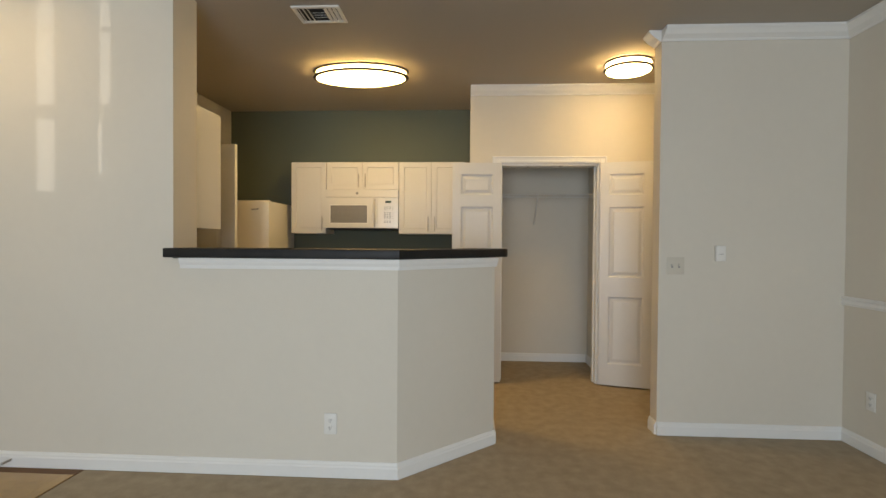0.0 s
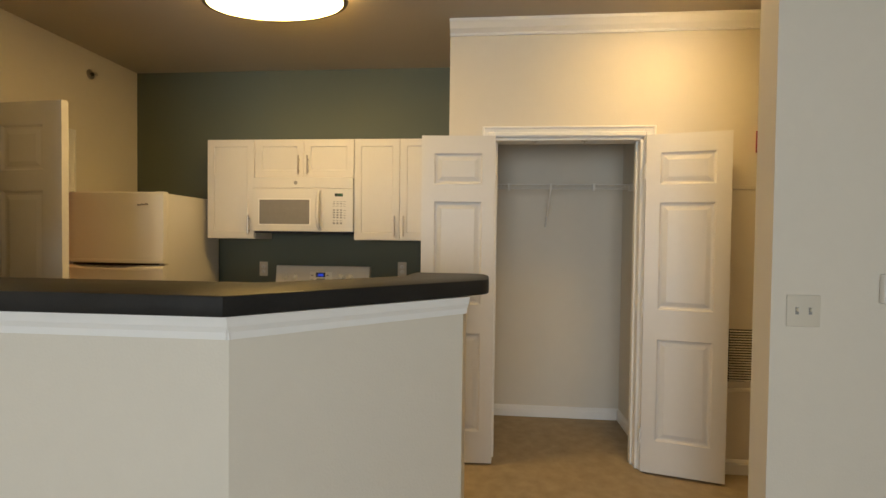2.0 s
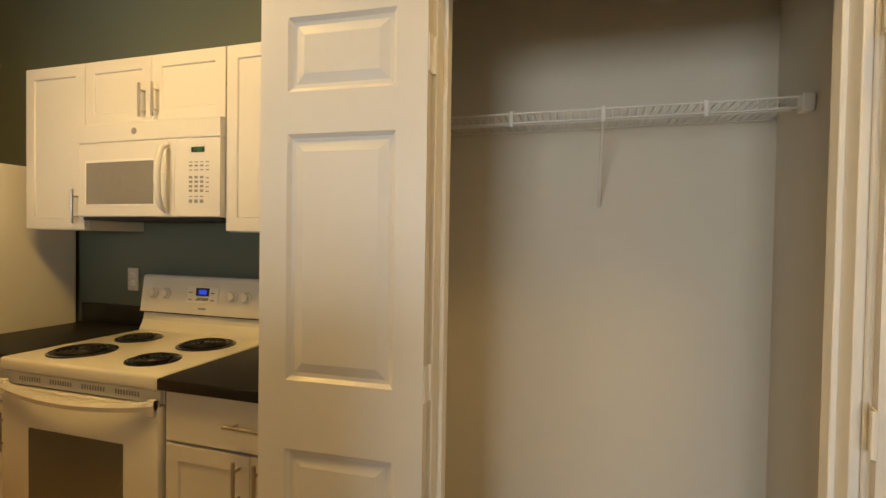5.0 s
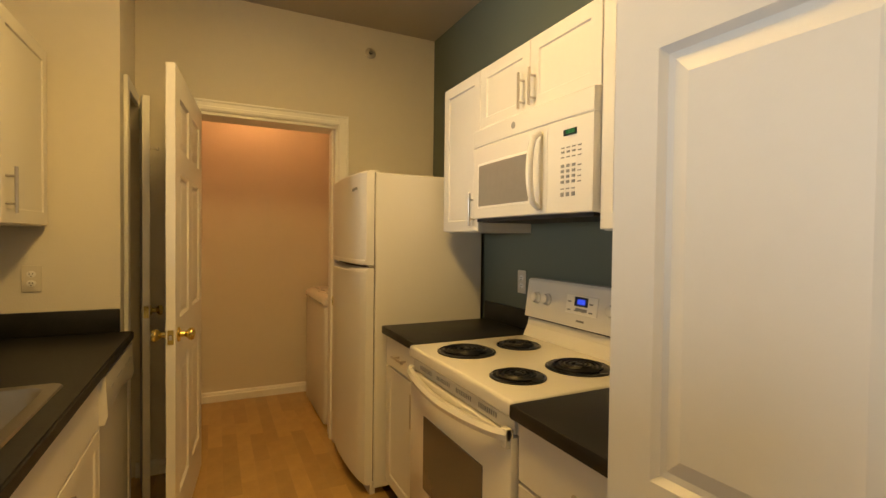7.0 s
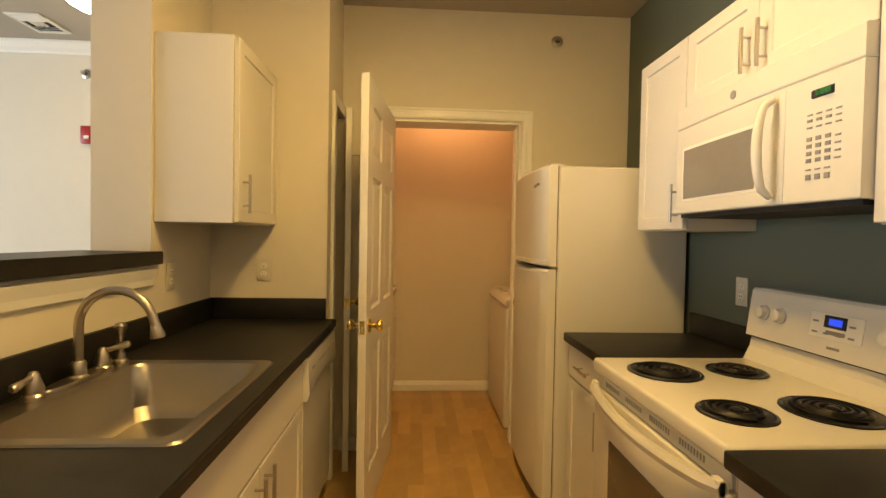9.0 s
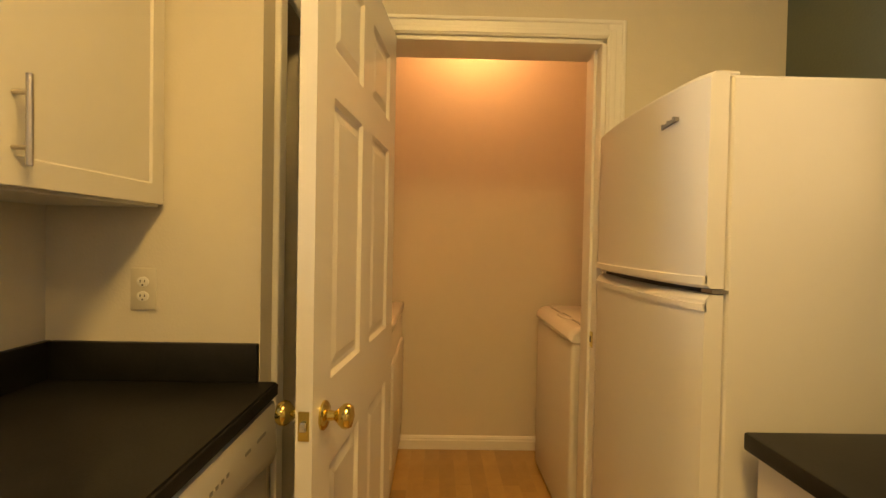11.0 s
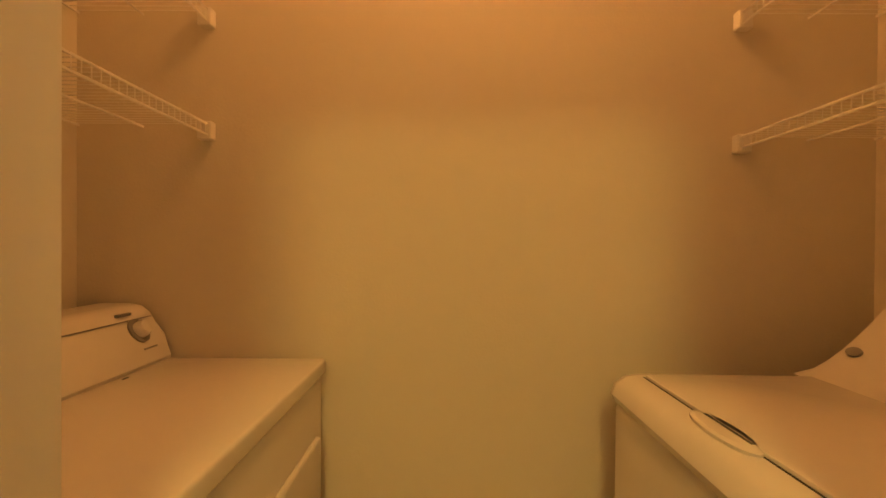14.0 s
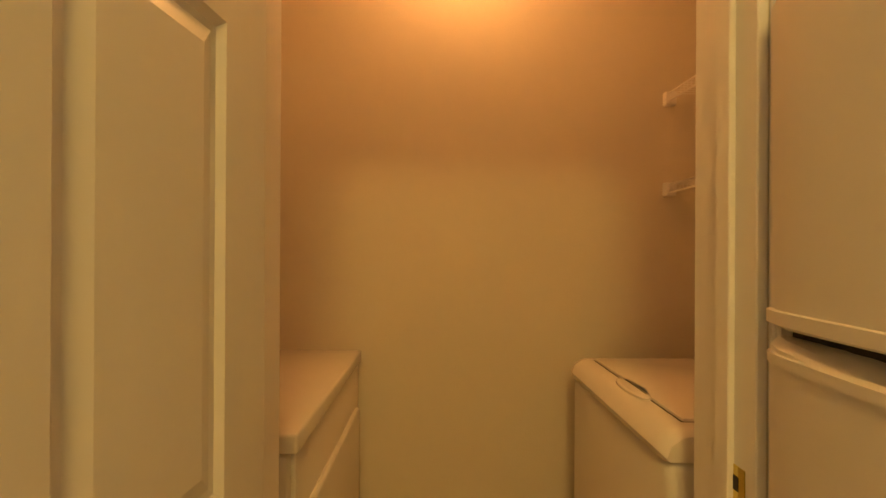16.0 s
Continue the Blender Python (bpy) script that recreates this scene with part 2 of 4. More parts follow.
wall("wall_entry_end", [(3.2, 3.3, RW_Y, CL_Y, 0, CEIL_Z), (2.74, 3.3, RW_Y, RW_Y + 0.115, 0, CEIL_Z)], WALL, "off-white wall at the end of the entry")
wall("wall_living_west", [(-3.4, -3.28, -3.6, BAR_Y, 0, CEIL_Z)], WALL, "off-white living room wall")
W0, W1 = -1.65, 1.15
# Unseen wall; slots are made up so the low sun streaks the bar wall's left.
south = [(-3.28, -2.272, -3.6, -3.48, 0, CEIL_Z), (-2.167, -1.909, -3.6, -3.48, 0, CEIL_Z), (-1.837, 2.675, -3.6, -3.48, 0, CEIL_Z)]
for x0, x1, zs in ((-2.272, -2.167, (0, 1.64, 2.046, 2.128, 2.53, 2.556, 2.70, CEIL_Z)), (-1.909, -1.837, (0, 1.74, 2.02, 2.13, 2.53, 2.556, 2.70, CEIL_Z))):
    south += [(x0, x1, -3.6, -3.48, zs[k], zs[k + 1]) for k in (0, 2, 4, 6)]
south += [(-1.886, -1.837, -3.6, -3.48, 1.74, 2.02), (-1.909, -1.899, -3.6, -3.48, 2.13, 2.70)]
wall("wall_south", south, WALL, "unseen off-white wall with slots cut to shape the sun patches")
wall("wall_laundry_back", [(LAU - 0.12, LAU, 2.70, LAU_N + 0.12, 0, CEIL_Z)], WALL, "cream painted back wall of the laundry")
wall("wall_laundry_south", [(LAU, WEST - 0.175, 2.70, 2.89, 0, CEIL_Z)], WALL, "cream painted side wall of the laundry")
wall("wall_laundry_north", [(LAU, WEST - 0.175, LAU_N, LAU_N + 0.12, 0, CEIL_Z)], WALL, "cream painted side wall of the laundry")

moulding("baseboard_dining", BASE, [((-3.28, BAR_Y), (-0.2045, BAR_Y), -1), ((-0.214, BAR_Y - 0.0045), (0.345, 3.03), -1), ((0.345, 3.03), (0.345, 3.335), -1), ((RW_X, RW_Y), (2.675, RW_Y), -1), ((RW_X, RW_Y + 0.115), (RW_X, RW_Y), -1), ((2.675, RW_Y), (2.675, -3.48), -1), ((-3.28, -3.48), (-3.28, BAR_Y), -1)], "white painted moulded baseboard")
moulding("baseboard_entry", BASE, [((C1 + 0.07, CL_Y), (3.2, CL_Y), -1), ((CL_X, CL_Y), (C0 - 0.07, CL_Y), -1), ((CL_X + 0.1, 5.19), (1.475, 5.19), -1), ((1.475, 5.19), (1.475, CL_Y + 0.12), -1), ((CL_X + 0.1, CL_Y + 0.12), (CL_X + 0.1, 5.19), -1)], "white painted baseboard of entry and closet")
moulding("baseboard_laundry", BASE, [((LAU, 2.89), (LAU, LAU_N), -1)], "white painted laundry baseboard")
moulding("baseboard_kitchen", BASE, [((WEST, STUB_Y), (WEST, LD0 - 0.07), -1)], "white painted kitchen baseboard")
moulding("crown_entry", CROWN, [((CL_X, CL_Y), (3.2, CL_Y), -1)], "white crown moulding over the closet")
moulding("crown_dining", CROWN, [((RW_X, RW_Y), (2.675, RW_Y), -1), ((RW_X, RW_Y + 0.115), (RW_X, RW_Y), -1), ((2.675, RW_Y), (2.675, -3.48), -1), ((-3.28, BAR_Y), (PIL_X, BAR_Y), -1), ((-3.28, -3.48), (-3.28, BAR_Y), -1)], "white crown moulding round the dining room")
RAIL = [(0.001, 0.90), (0.014, 0.902), (0.022, 0.918), (0.016, 0.935), (0.024, 0.948), (0.012, 0.962), (0.001, 0.962)]
moulding("trim_chair_rail", RAIL, [((2.675, RW_Y), (2.675, -3.48), -1)], "white wooden chair rail")
CAP = [(0.001, 1.145), (0.02, 1.147), (0.022, 1.165), (0.03, 1.18), (0.036, 1.205), (0.001, 1.205)]
moulding("trim_bar", CAP, [((PIL_X + 0.05, BAR_Y), (-0.197, BAR_Y), -1), ((-0.219, BAR_Y - 0.009), (0.345, 3.03), -1)], "white stepped moulding under the bar top")
moulding("trim_bar_kitchen", [(0.001, 1.12), (0.014, 1.125), (0.018, 1.15), (0.03, 1.19), (0.001, 1.19)], [((-0.3, BAR_B), (PIL_X, BAR_B), -1)], "white moulding under the bar top")


def casing(name, a0, a1, top, face, axis, out, label):
    """Door trim round an opening; axis 'x': the wall runs along x at y = face; out: the side that it stands on."""
    bm = bmesh.new()
    steps = ((0.0, 0.068, 0.014), (0.006, 0.03, 0.019), (0.052, 0.066, 0.022))
    for i0, i1, th in steps:
        for lo, hi, z0, z1 in ((a0 - i1, a0 - i0, 0, top + i1), (a1 + i0, a1 + i1, 0, top + i1), (a0 - i0, a1 + i0, top + i0, top + i1)):
            f0, f1 = sorted((face + out * 0.001, face + out * th))
            box(bm, *((lo, hi, f0, f1) if axis == "x" else (f0, f1, lo, hi)), z0, z1, 0.003, 1)
    return solid(name, bm, TRIM, label, "door trim", kind="structure")


casing("trim_laundry_inner", LD0, LD1, 2.065, WEST - 0.175, "y", -1, "white door casing inside the laundry")
casing("trim_closet_door", C0, C1, 2.03, CL_Y, "x", -1, "white moulded door casing of the closet")
casing("trim_laundry_door", LD0, LD1, 2.065, WEST, "y", 1, "white moulded door casing of the laundry")
bm = bmesh.new()
box(bm, PX1, PX1 + 0.06, STUB_Y + 0.001, STUB_Y + 0.02, 0, 2.11, 0.003, 1)
box(bm, PX0 - 0.012, PX1 - 0.002, STUB_Y + 0.001, STUB_Y + 0.02, 2.05, 2.11, 0.003, 1)
solid("trim_pantry_door", bm, TRIM, "white casing of the pantry door", "door trim", kind="structure")


def jamb(name, boxes, label):
    bm = bmesh.new()
    for b in boxes:
        box(bm, *b, 0.002, 1)
    return solid(name, bm, TRIM, label, "door frame", kind="structure")


jamb("door_frame_laundry", [(WEST - 0.177, WEST + 0.002, LD0, LD0 + 0.018, 0, 2.065), (WEST - 0.177, WEST + 0.002, LD1 - 0.018, LD1, 0, 2.065), (WEST - 0.177, WEST + 0.002, LD0, LD1, 2.047, 2.064),
    (WEST - 0.09, WEST - 0.05, LD0 + 0.018, LD0 + 0.03, 0, 2.047), (WEST - 0.09, WEST - 0.05, LD1 - 0.03, LD1 - 0.018, 0, 2.047)], "white laundry door jamb with stops")
jamb("door_frame_closet", [(C0, C0 + 0.018, CL_Y - 0.002, CL_Y + 0.122, 0, 2.03), (C1 - 0.018, C1, CL_Y - 0.002, CL_Y + 0.122, 0, 2.03), (C0, C1, CL_Y - 0.002, CL_Y + 0.122, 2.012, 2.029),
    (C0 + 0.018, C0 + 0.03, CL_Y + 0.05, CL_Y + 0.09, 0, 2.017), (C1 - 0.03, C1 - 0.018, CL_Y + 0.05, CL_Y + 0.09, 0, 2.017)], "white closet door jamb with stops")


# ---- panelled doors ----


def ring_panel(bm, x0, x1, z0, z1, y, s):
    """One raised panel in a door face at y; s: +1 where the face looks to +y."""
    rows = ((0.0, 0.0), (0.010, 0.009), (0.020, 0.010), (0.045, 0.003))
    rings = [[bm.verts.new((x, y - s * d, z)) for x, z in ((x0 + i, z0 + i), (x1 - i, z0 + i), (x1 - i, z1 - i), (x0 + i, z1 - i))] for i, d in rows]
    for a, b in zip(rings, rings[1:]):
        for k in range(4):
            bm.faces.new((a[k], a[(k + 1) % 4], b[(k + 1) % 4], b[k]))
    bm.faces.new(rings[-1])


def door_leaf(name, m, w, h, cols, label, hinges=True, knob=False):
    """A moulded door; hinge edge at local x = 0, free edge at x = w, thickness along y from 0 to 0.035."""
    ob = thing(name, m, label, "door")
    bm = bmesh.new()
    t = 0.035
    st = 0.078 if cols == 1 else 0.112
    pw = (w - st * (cols + 1)) / cols
    xs = [0.0]
    for c in range(cols):
        xs += [st * (c + 1) + pw * c, st * (c + 1) + pw * (c + 1)]
    xs.append(w)
    zs = [0.0, 0.195, 0.805, 0.983, 1.615, 1.722, h - 0.108, h] if cols == 1 else [0.0, 0.21, 0.79, 0.98, 1.60, 1.70, h - 0.115, h]
    for y, s in ((0.0, -1), (t, 1)):
        for i in range(len(xs) - 1):
            for k in range(len(zs) - 1):
                if i % 2 and k % 2:
                    ring_panel(bm, xs[i], xs[i + 1], zs[k], zs[k + 1], y, s)
                else:
                    bm.faces.new([bm.verts.new((x, y, z)) for x, z in ((xs[i], zs[k]), (xs[i + 1], zs[k]), (xs[i + 1], zs[k + 1]), (xs[i], zs[k + 1]))])
    for p in (((0, 0), (0, t)), ((w, 0), (w, t))):
        bm.faces.new([bm.verts.new((x, y, z)) for (x, y), z in ((p[0], 0), (p[1], 0), (p[1], h), (p[0], h))])
    for z in (0, h):
        bm.faces.new([bm.verts.new((x, y, z)) for x, y in ((0, 0), (w, 0), (w, t), (0, t))])
    bmesh.ops.remove_doubles(bm, verts=bm.verts, dist=0.0002)
    part("slab", bm, DOOR, ob)
    if hinges:
        for z in (0.22, 1.0, h - 0.22):
            b2 = tube(bmesh.new(), [(-0.005, -0.004, z - 0.045), (-0.005, -0.004, z + 0.045)], 0.006, 8)
            box(b2, -0.003, 0.0, 0.001, 0.03, z - 0.045, z + 0.045)
            part("hinge", b2, BRASS if knob else TRIM, ob)
    if knob:
        for s, y in ((-1, 0.0), (1, t)):
            mm = Matrix.Translation((w - 0.065, y, 0.915)) @ Euler((radians(90 if s < 0 else -90), 0, 0)).to_matrix().to_4x4()
            k = part("knob", lathe(bmesh.new(), [(0.031, 0.0), (0.031, 0.004), (0.026, 0.009), (0.012, 0.012), (0.010, 0.026), (0.017, 0.034), (0.0255, 0.044), (0.027, 0.052), (0.022, 0.062), (0.008, 0.066)], mm, 24), BRASS, ob, "polished brass round knob", True)
        lp = part("latch_plate", B(w, w + 0.002, 0.006, 0.029, 0.885, 0.945, 0.0008, 1), BRASS, ob, "brass latch plate")
        part("latch_bolt", B(w + 0.002, w + 0.009, 0.011, 0.024, 0.905, 0.925, 0.002, 1), CHROME, lp)
    return ob


LEAF = 0.450
door_leaf("closet_door", pose(C0 + 0.012, CL_Y - 0.026, 0.012, 0, 0, 182.5), LEAF, 2.018, 1, "white three-panel closet door leaf folded back beside the kitchen")
door_leaf("closet_door", pose(C1 - 0.002, CL_Y - 0.058, 0.012, 0, 0, -14), LEAF, 2.018, 1, "white three-panel closet door leaf standing open by the hall")
door_leaf("laundry_door", pose(WEST + 0.006, LD0 + 0.054, 0.012, 0, 0, -5.4) @ Matrix.Translation((0, -0.035, 0)), 0.838, 2.04, 2, "white six-panel laundry door standing wide open", knob=True)


# ---- lamps ----


def ceiling_lamp(m, rx, ry, glass, label):
    ob = thing("ceiling_light", m, label, "ceiling light", "flush ceiling lights")
    k = ry / rx
    part("diffuser", lathe(bmesh.new(), [(rx * 0.6, -0.088), (rx * 0.85, -0.082), (rx * 0.95, -0.072), (rx * 0.965, -0.06), (rx * 0.965, -0.004)], Matrix(), 48, k), glass, ob, "glowing white acrylic diffuser", True)
    for z in (-0.062, -0.014):
        part("ring", lathe(bmesh.new(), [(rx * 0.968, z - 0.009), (rx + 0.004, z - 0.009), (rx + 0.009, z), (rx + 0.004, z + 0.009), (rx * 0.968, z + 0.009)], Matrix(), 48, k), BRONZE, ob, "brushed nickel band", True)
    for a in (0.5, 2.0, 3.6, 5.2):
        x, y = rx * 1.0 * math.cos(a), ry * 1.0 * math.sin(a)
        part("post", tube(bmesh.new(), [(x, y, -0.066), (x, y, -0.008)], 0.004, 6), BRONZE, ob)
    return ob


ceiling_lamp(pose(-0.74, 3.93, CEIL_Z), 0.395, 0.215, LAMP_K, "large oval flush ceiling light with nickel bands over the kitchen")
ceiling_lamp(pose(1.43, 3.81, CEIL_Z), 0.18, 0.165, LAMP_H, "small round flush ceiling light with nickel bands in the entry")
ceiling_lamp(pose(-2.48, 1.93, CEIL_Z), 0.18, 0.18, LAMP_V, "round flush ceiling light in the living room")
lob = thing("ceiling_light", pose(-3.36, 4.05, CEIL_Z), "small warm globe ceiling light in the laundry", "ceiling light", "flush ceiling lights")
part("canopy", lathe(bmesh.new(), [(0.07, -0.02), (0.075, -0.01), (0.075, -0.002)], Matrix(), 24), TRIM, lob, "", True)
part("globe", lathe(bmesh.new(), [(0.03, -0.12), (0.065, -0.10), (0.08, -0.065), (0.07, -0.03), (0.06, -0.02)], Matrix(), 24), LAMP_L, lob, "frosted warm glass globe", True)


# ---- cabinets ----


def shaker(bm, x0, x1, z0, z1, rail=0.052, t=0.019):
    """A cabinet door or drawer front at local y from 0 to t with a sunk middle."""
    rows = ((0.0, t), (0.0, 0.002), (0.002, 0.0), (rail, 0.0), (rail + 0.004, 0.006))
    rings = [[bm.verts.new((x, y, z)) for x, z in ((x0 + i, z0 + i), (x1 - i, z0 + i), (x1 - i, z1 - i), (x0 + i, z1 - i))] for i, y in rows]
    for a, b in zip(rings, rings[1:]):
        for k in range(4):
            bm.faces.new((a[k], a[(k + 1) % 4], b[(k + 1) % 4], b[k]))
    bm.faces.new(rings[-1]), bm.faces.new(rings[0][::-1])
    return bm


def bar_pull(parent, x, z, length, upright):
    d = Vector((0, 0, 1)) if upright else Vector((1, 0, 0))
    c = Vector((x, -0.03, z))
    bm = tube(bmesh.new(), [c - d * length / 2, c + d * length / 2], 0.006, 10)
    for s in (-1, 1):
        p = c + d * s * length * 0.3
        tube(bm, [p, p + Vector((0, 0.032, 0))], 0.0045, 8)
    part("handle", bm, NICKEL, parent, "brushed nickel bar pull", True)


def cabinet(name, m, w, d, z0, z1, fronts, label, toe=False, flat=False):
    """Carcass from local y 0.02 to d; fronts rows: kind, x0, x1, z0, z1, handle (x, z, length, upright) or None."""
    ob = thing(name, m, label, "cabinet", "kitchen cabinets")
    bm = B(0.001, w - 0.001, 0.021, d, z0 + (0.1 if toe else 0), z1, 0.001, 1)
    if toe:
        box(bm, 0.002, w - 0.002, 0.09, d, z0, z0 + 0.1)
    part("body", bm, CAB, ob)
    for kind, x0, x1, a, b, h in fronts:
        if kind == "drawer":
            f = part("drawer", B(x0, x1, 0.0, 0.019, a, b, 0.002, 1), CAB, ob)
        else:
            f = part("door", shaker(bmesh.new(), x0, x1, a, b), CAB, ob)
        if h:
            bar_pull(f, *h)
    return ob


UY = 4.838
cabinet("wall_cabinet", pose(-1.682, UY, 0), 0.372, 0.30, 1.38, 2.127, [("door", 0.002, 0.370, 1.384, 2.123, (0.335, 1.485, 0.15, True))], "white shaker wall cabinet with one door by the refrigerator")
cabinet("wall_cabinet", pose(-1.309, UY, 0), 0.76, 0.30, 1.838, 2.127, [("door", 0.002, 0.379, 1.842, 2.123, (0.345, 1.93, 0.14, True)), ("door", 0.381, 0.758, 1.842, 2.123, (0.415, 1.93, 0.14, True))], "white shaker two-door cabinet over the microwave")
cabinet("wall_cabinet", pose(-0.548, UY, 0), 0.68, 0.30, 1.38, 2.127, [("door", 0.002, 0.339, 1.384, 2.123, (0.307, 1.485, 0.15, True)), ("door", 0.341, 0.678, 1.384, 2.123, (0.373, 1.485, 0.15, True))], "white shaker two-door wall cabinet beside the microwave")
cabinet("wall_cabinet", pose(-1.49, 3.09, 0, 0, 0, 180), 0.527, 0.328, 1.378, 2.133, [("door", 0.012, 0.515, 1.384, 2.128, (0.055, 1.50, 0.16, True))], "white shaker wall cabinet on the sink wall")
CT = 0.90
FN = 4.487
cabinet("base_cabinet", pose(-1.70, FN + 0.045, 0), 0.45, 0.60, 0, CT - 0.04, [("drawer", 0.003, 0.447, 0.71, CT - 0.045, (0.23, 0.78, 0.14, False)), ("door", 0.003, 0.447, 0.105, 0.70, (0.41, 0.60, 0.15, True))], "white base cabinet between refrigerator and range", toe=True)
cabinet("base_cabinet", pose(-0.474, FN, 0), 0.63, 0.645, 0, CT - 0.04, [("drawer", 0.003, 0.627, 0.69, CT - 0.045, (0.33, 0.775, 0.15, False)), ("door", 0.003, 0.331, 0.105, 0.68, (0.295, 0.595, 0.15, True)), ("door", 0.334, 0.627, 0.105, 0.68, (0.37, 0.595, 0.15, True))], "white base cabinet with drawer beside the range", toe=True)
FS = 3.378
cabinet("base_cabinet", pose(-0.38, FS, 0, 0, 0, 180), 1.02, 0.61, 0, CT - 0.22, [("door", 0.004, 0.508, 0.105, CT - 0.23, (0.47, 0.58, 0.16, True)), ("door", 0.512, 1.016, 0.105, CT - 0.23, (0.55, 0.58, 0.16, True))], "white two-door sink base cabinet", toe=True)
apron = thing("cabinet_apron", pose(-0.38, FS, CT - 0.22, 0, 0, 180), "white false drawer front under the sink", "cabinet", "kitchen cabinets")
part("panel", B(0.002, 1.018, 0.0, 0.022, 0.0, 0.178, 0.002, 1), CAB, apron)
cabinet("base_cabinet", pose(0.155, FS, 0, 0, 0, 180), 0.53, 0.19, 0, CT - 0.04, [("drawer", 0.003, 0.527, 0.70, CT - 0.045, None), ("door", 0.003, 0.527, 0.105, 0.69, (0.05, 0.58, 0.16, True))], "white base cabinet under the end of the counter", toe=True)

# ---- worktops ----


def worktop(m, w, d, splash, label):
    """Local x from 0 to w, back at y = d; splash rows are boxes."""
    ob = thing("countertop", m, label, "countertop", "kitchen countertops")
    part("worktop", B(0, w, 0, d, -0.04, 0, 0.006, 2), BLACK, ob, "", True)
    for s in splash:
        part("backsplash", B(*s, 0.001, 0.10, 0.004, 2), BLACK, ob, "", True)


worktop(pose(-1.715, 4.51, CT), 0.467, NORTH - 0.003 - 4.51, [(0, 0.467, 0.608, 0.626)], "black laminate countertop beside the refrigerator")
worktop(pose(-0.482, 4.46, CT), CL_X + 0.473, NORTH - 0.003 - 4.46, [(0, CL_X + 0.473, 0.658, 0.676)], "black laminate countertop between range and closet wall")
SX0, SX1, SY0, SY1 = -1.17, -0.51, 2.805, 3.34
sc = thing("countertop", pose(0, 0, CT), "black laminate sink countertop with backsplash", "countertop", "kitchen countertops")
bm = bmesh.new()
ox0, ox1, oy0, oy1 = STUB_X + 0.003, -0.295, BAR_B + 0.003, 3.402
hx0, hx1, hy0, hy1 = SX0 + 0.02, SX1 - 0.02, SY0 + 0.02, SY1 - 0.02
lay = []
for z in (-0.04, 0.0):
    lay.append(([bm.verts.new((x, y, z)) for x, y in ((ox0, oy0), (ox1, oy0), (0.182, oy1), (ox0, oy1))], [bm.verts.new((x, y, z)) for x, y in ((hx0, hy0), (hx1, hy0), (hx1, hy1), (hx0, hy1))]))
for k in range(4):
    j = (k + 1) % 4
    for o, i in lay:
        bm.faces.new((o[k], o[j], i[j], i[k]))
    for s in (0, 1):
        if s == 0 and k == 1:
            continue
        bm.faces.new((lay[0][s][k], lay[0][s][j], lay[1][s][j], lay[1][s][k]))
tip = [bm.verts.new((0.182, 3.12, z)) for z in (-0.04, 0.0)]
for h, (o, i) in enumerate(lay):
    bm.faces.new((o[1], tip[h], o[2]))
bm.faces.new((lay[0][0][1], tip[0], tip[1], lay[1][0][1]))
bm.faces.new((tip[0], lay[0][0][2], lay[1][0][2], tip[1]))
bmesh.ops.recalc_face_normals(bm, faces=bm.faces[:])
edge = [e_ for e_ in bm.edges if all(abs(v.co.y - oy1) < 1e-5 for v in e_.verts) and abs(e_.verts[0].co.z - e_.verts[1].co.z) < 1e-5]
bmesh.ops.bevel(bm, geom=edge, offset=0.006, segments=2, affect="EDGES")
part("worktop", bm, BLACK, sc, "", True)
part("backsplash", B(STUB_X + 0.003, -0.305, BAR_B + 0.003, BAR_B + 0.022, 0.001, 0.108, 0.004, 2), BLACK, sc, "", True)
part("backsplash", B(STUB_X + 0.003, STUB_X + 0.022, BAR_B + 0.024, STUB_Y, 0.001, 0.108, 0.004, 2), BLACK, sc, "", True)
bm = bmesh.new()
rim = [(-1.50, 2.475), (-0.195, 2.475), (0.408, 3.045), (0.425, 3.07), (0.432, 3.10), (0.432, 3.25), (0.42, 3.30), (0.382, 3.335), (0.32, 3.348), (0.15, 3.348), (0.135, 3.33), (0.13, 3.17), (0.115, 3.13), (-0.23, 2.815), (-0.27, 2.795), (-1.50, 2.795)]
prism(bm, rim, 1.207, 1.259, 0.005, 2)
solid("bar_top", bm, BLACK, "black laminate breakfast bar top with angled rounded end", "countertop", smooth=True)

# ---- refrigerator ----
fr = thing("refrigerator", pose(-2.438, 4.40, 0), "white top-freezer refrigerator with curved doors", "refrigerator")
FW = 0.69
part("body", B(0.006, FW - 0.004, 0.085, 0.72, 0.04, 1.685, 0.008, 2), APPL, fr)


def fridge_door(name, z0, z1, dip):
    """A door with a bowed face; dip: +1 where the grip is hollowed into its lower edge, -1 into the upper."""
    bm = bmesh.new()
    n = 18
    rows = []
    for i in range(n + 1):
        u = i / n
        x = u * FW
        y = 0.03 - 0.03 * math.sin(math.pi * u) ** 0.6 if 0 < i < n else 0.036
        g = (0.016 if dip < 0 else 0.002) * math.exp(-(((u - 0.42) / 0.28) ** 4))
        lo, hi = z0 + (g if dip > 0 else 0), z1 - (g if dip < 0 else 0)
        rows.append([bm.verts.new(v) for v in ((x, 0.078, z0), (x, y + 0.012, lo), (x, y, lo + 0.012), (x, y, hi - 0.012), (x, y + 0.012, hi), (x, 0.078, z1))])
    for a, b in zip(rows, rows[1:]):
        for k in range(6):
            bm.faces.new((a[k], a[(k + 1) % 6], b[(k + 1) % 6], b[k]))
    bm.faces.new(rows[0][::-1]), bm.faces.new(rows[-1])
    return part(name, bm, APPL, fr, "", True)


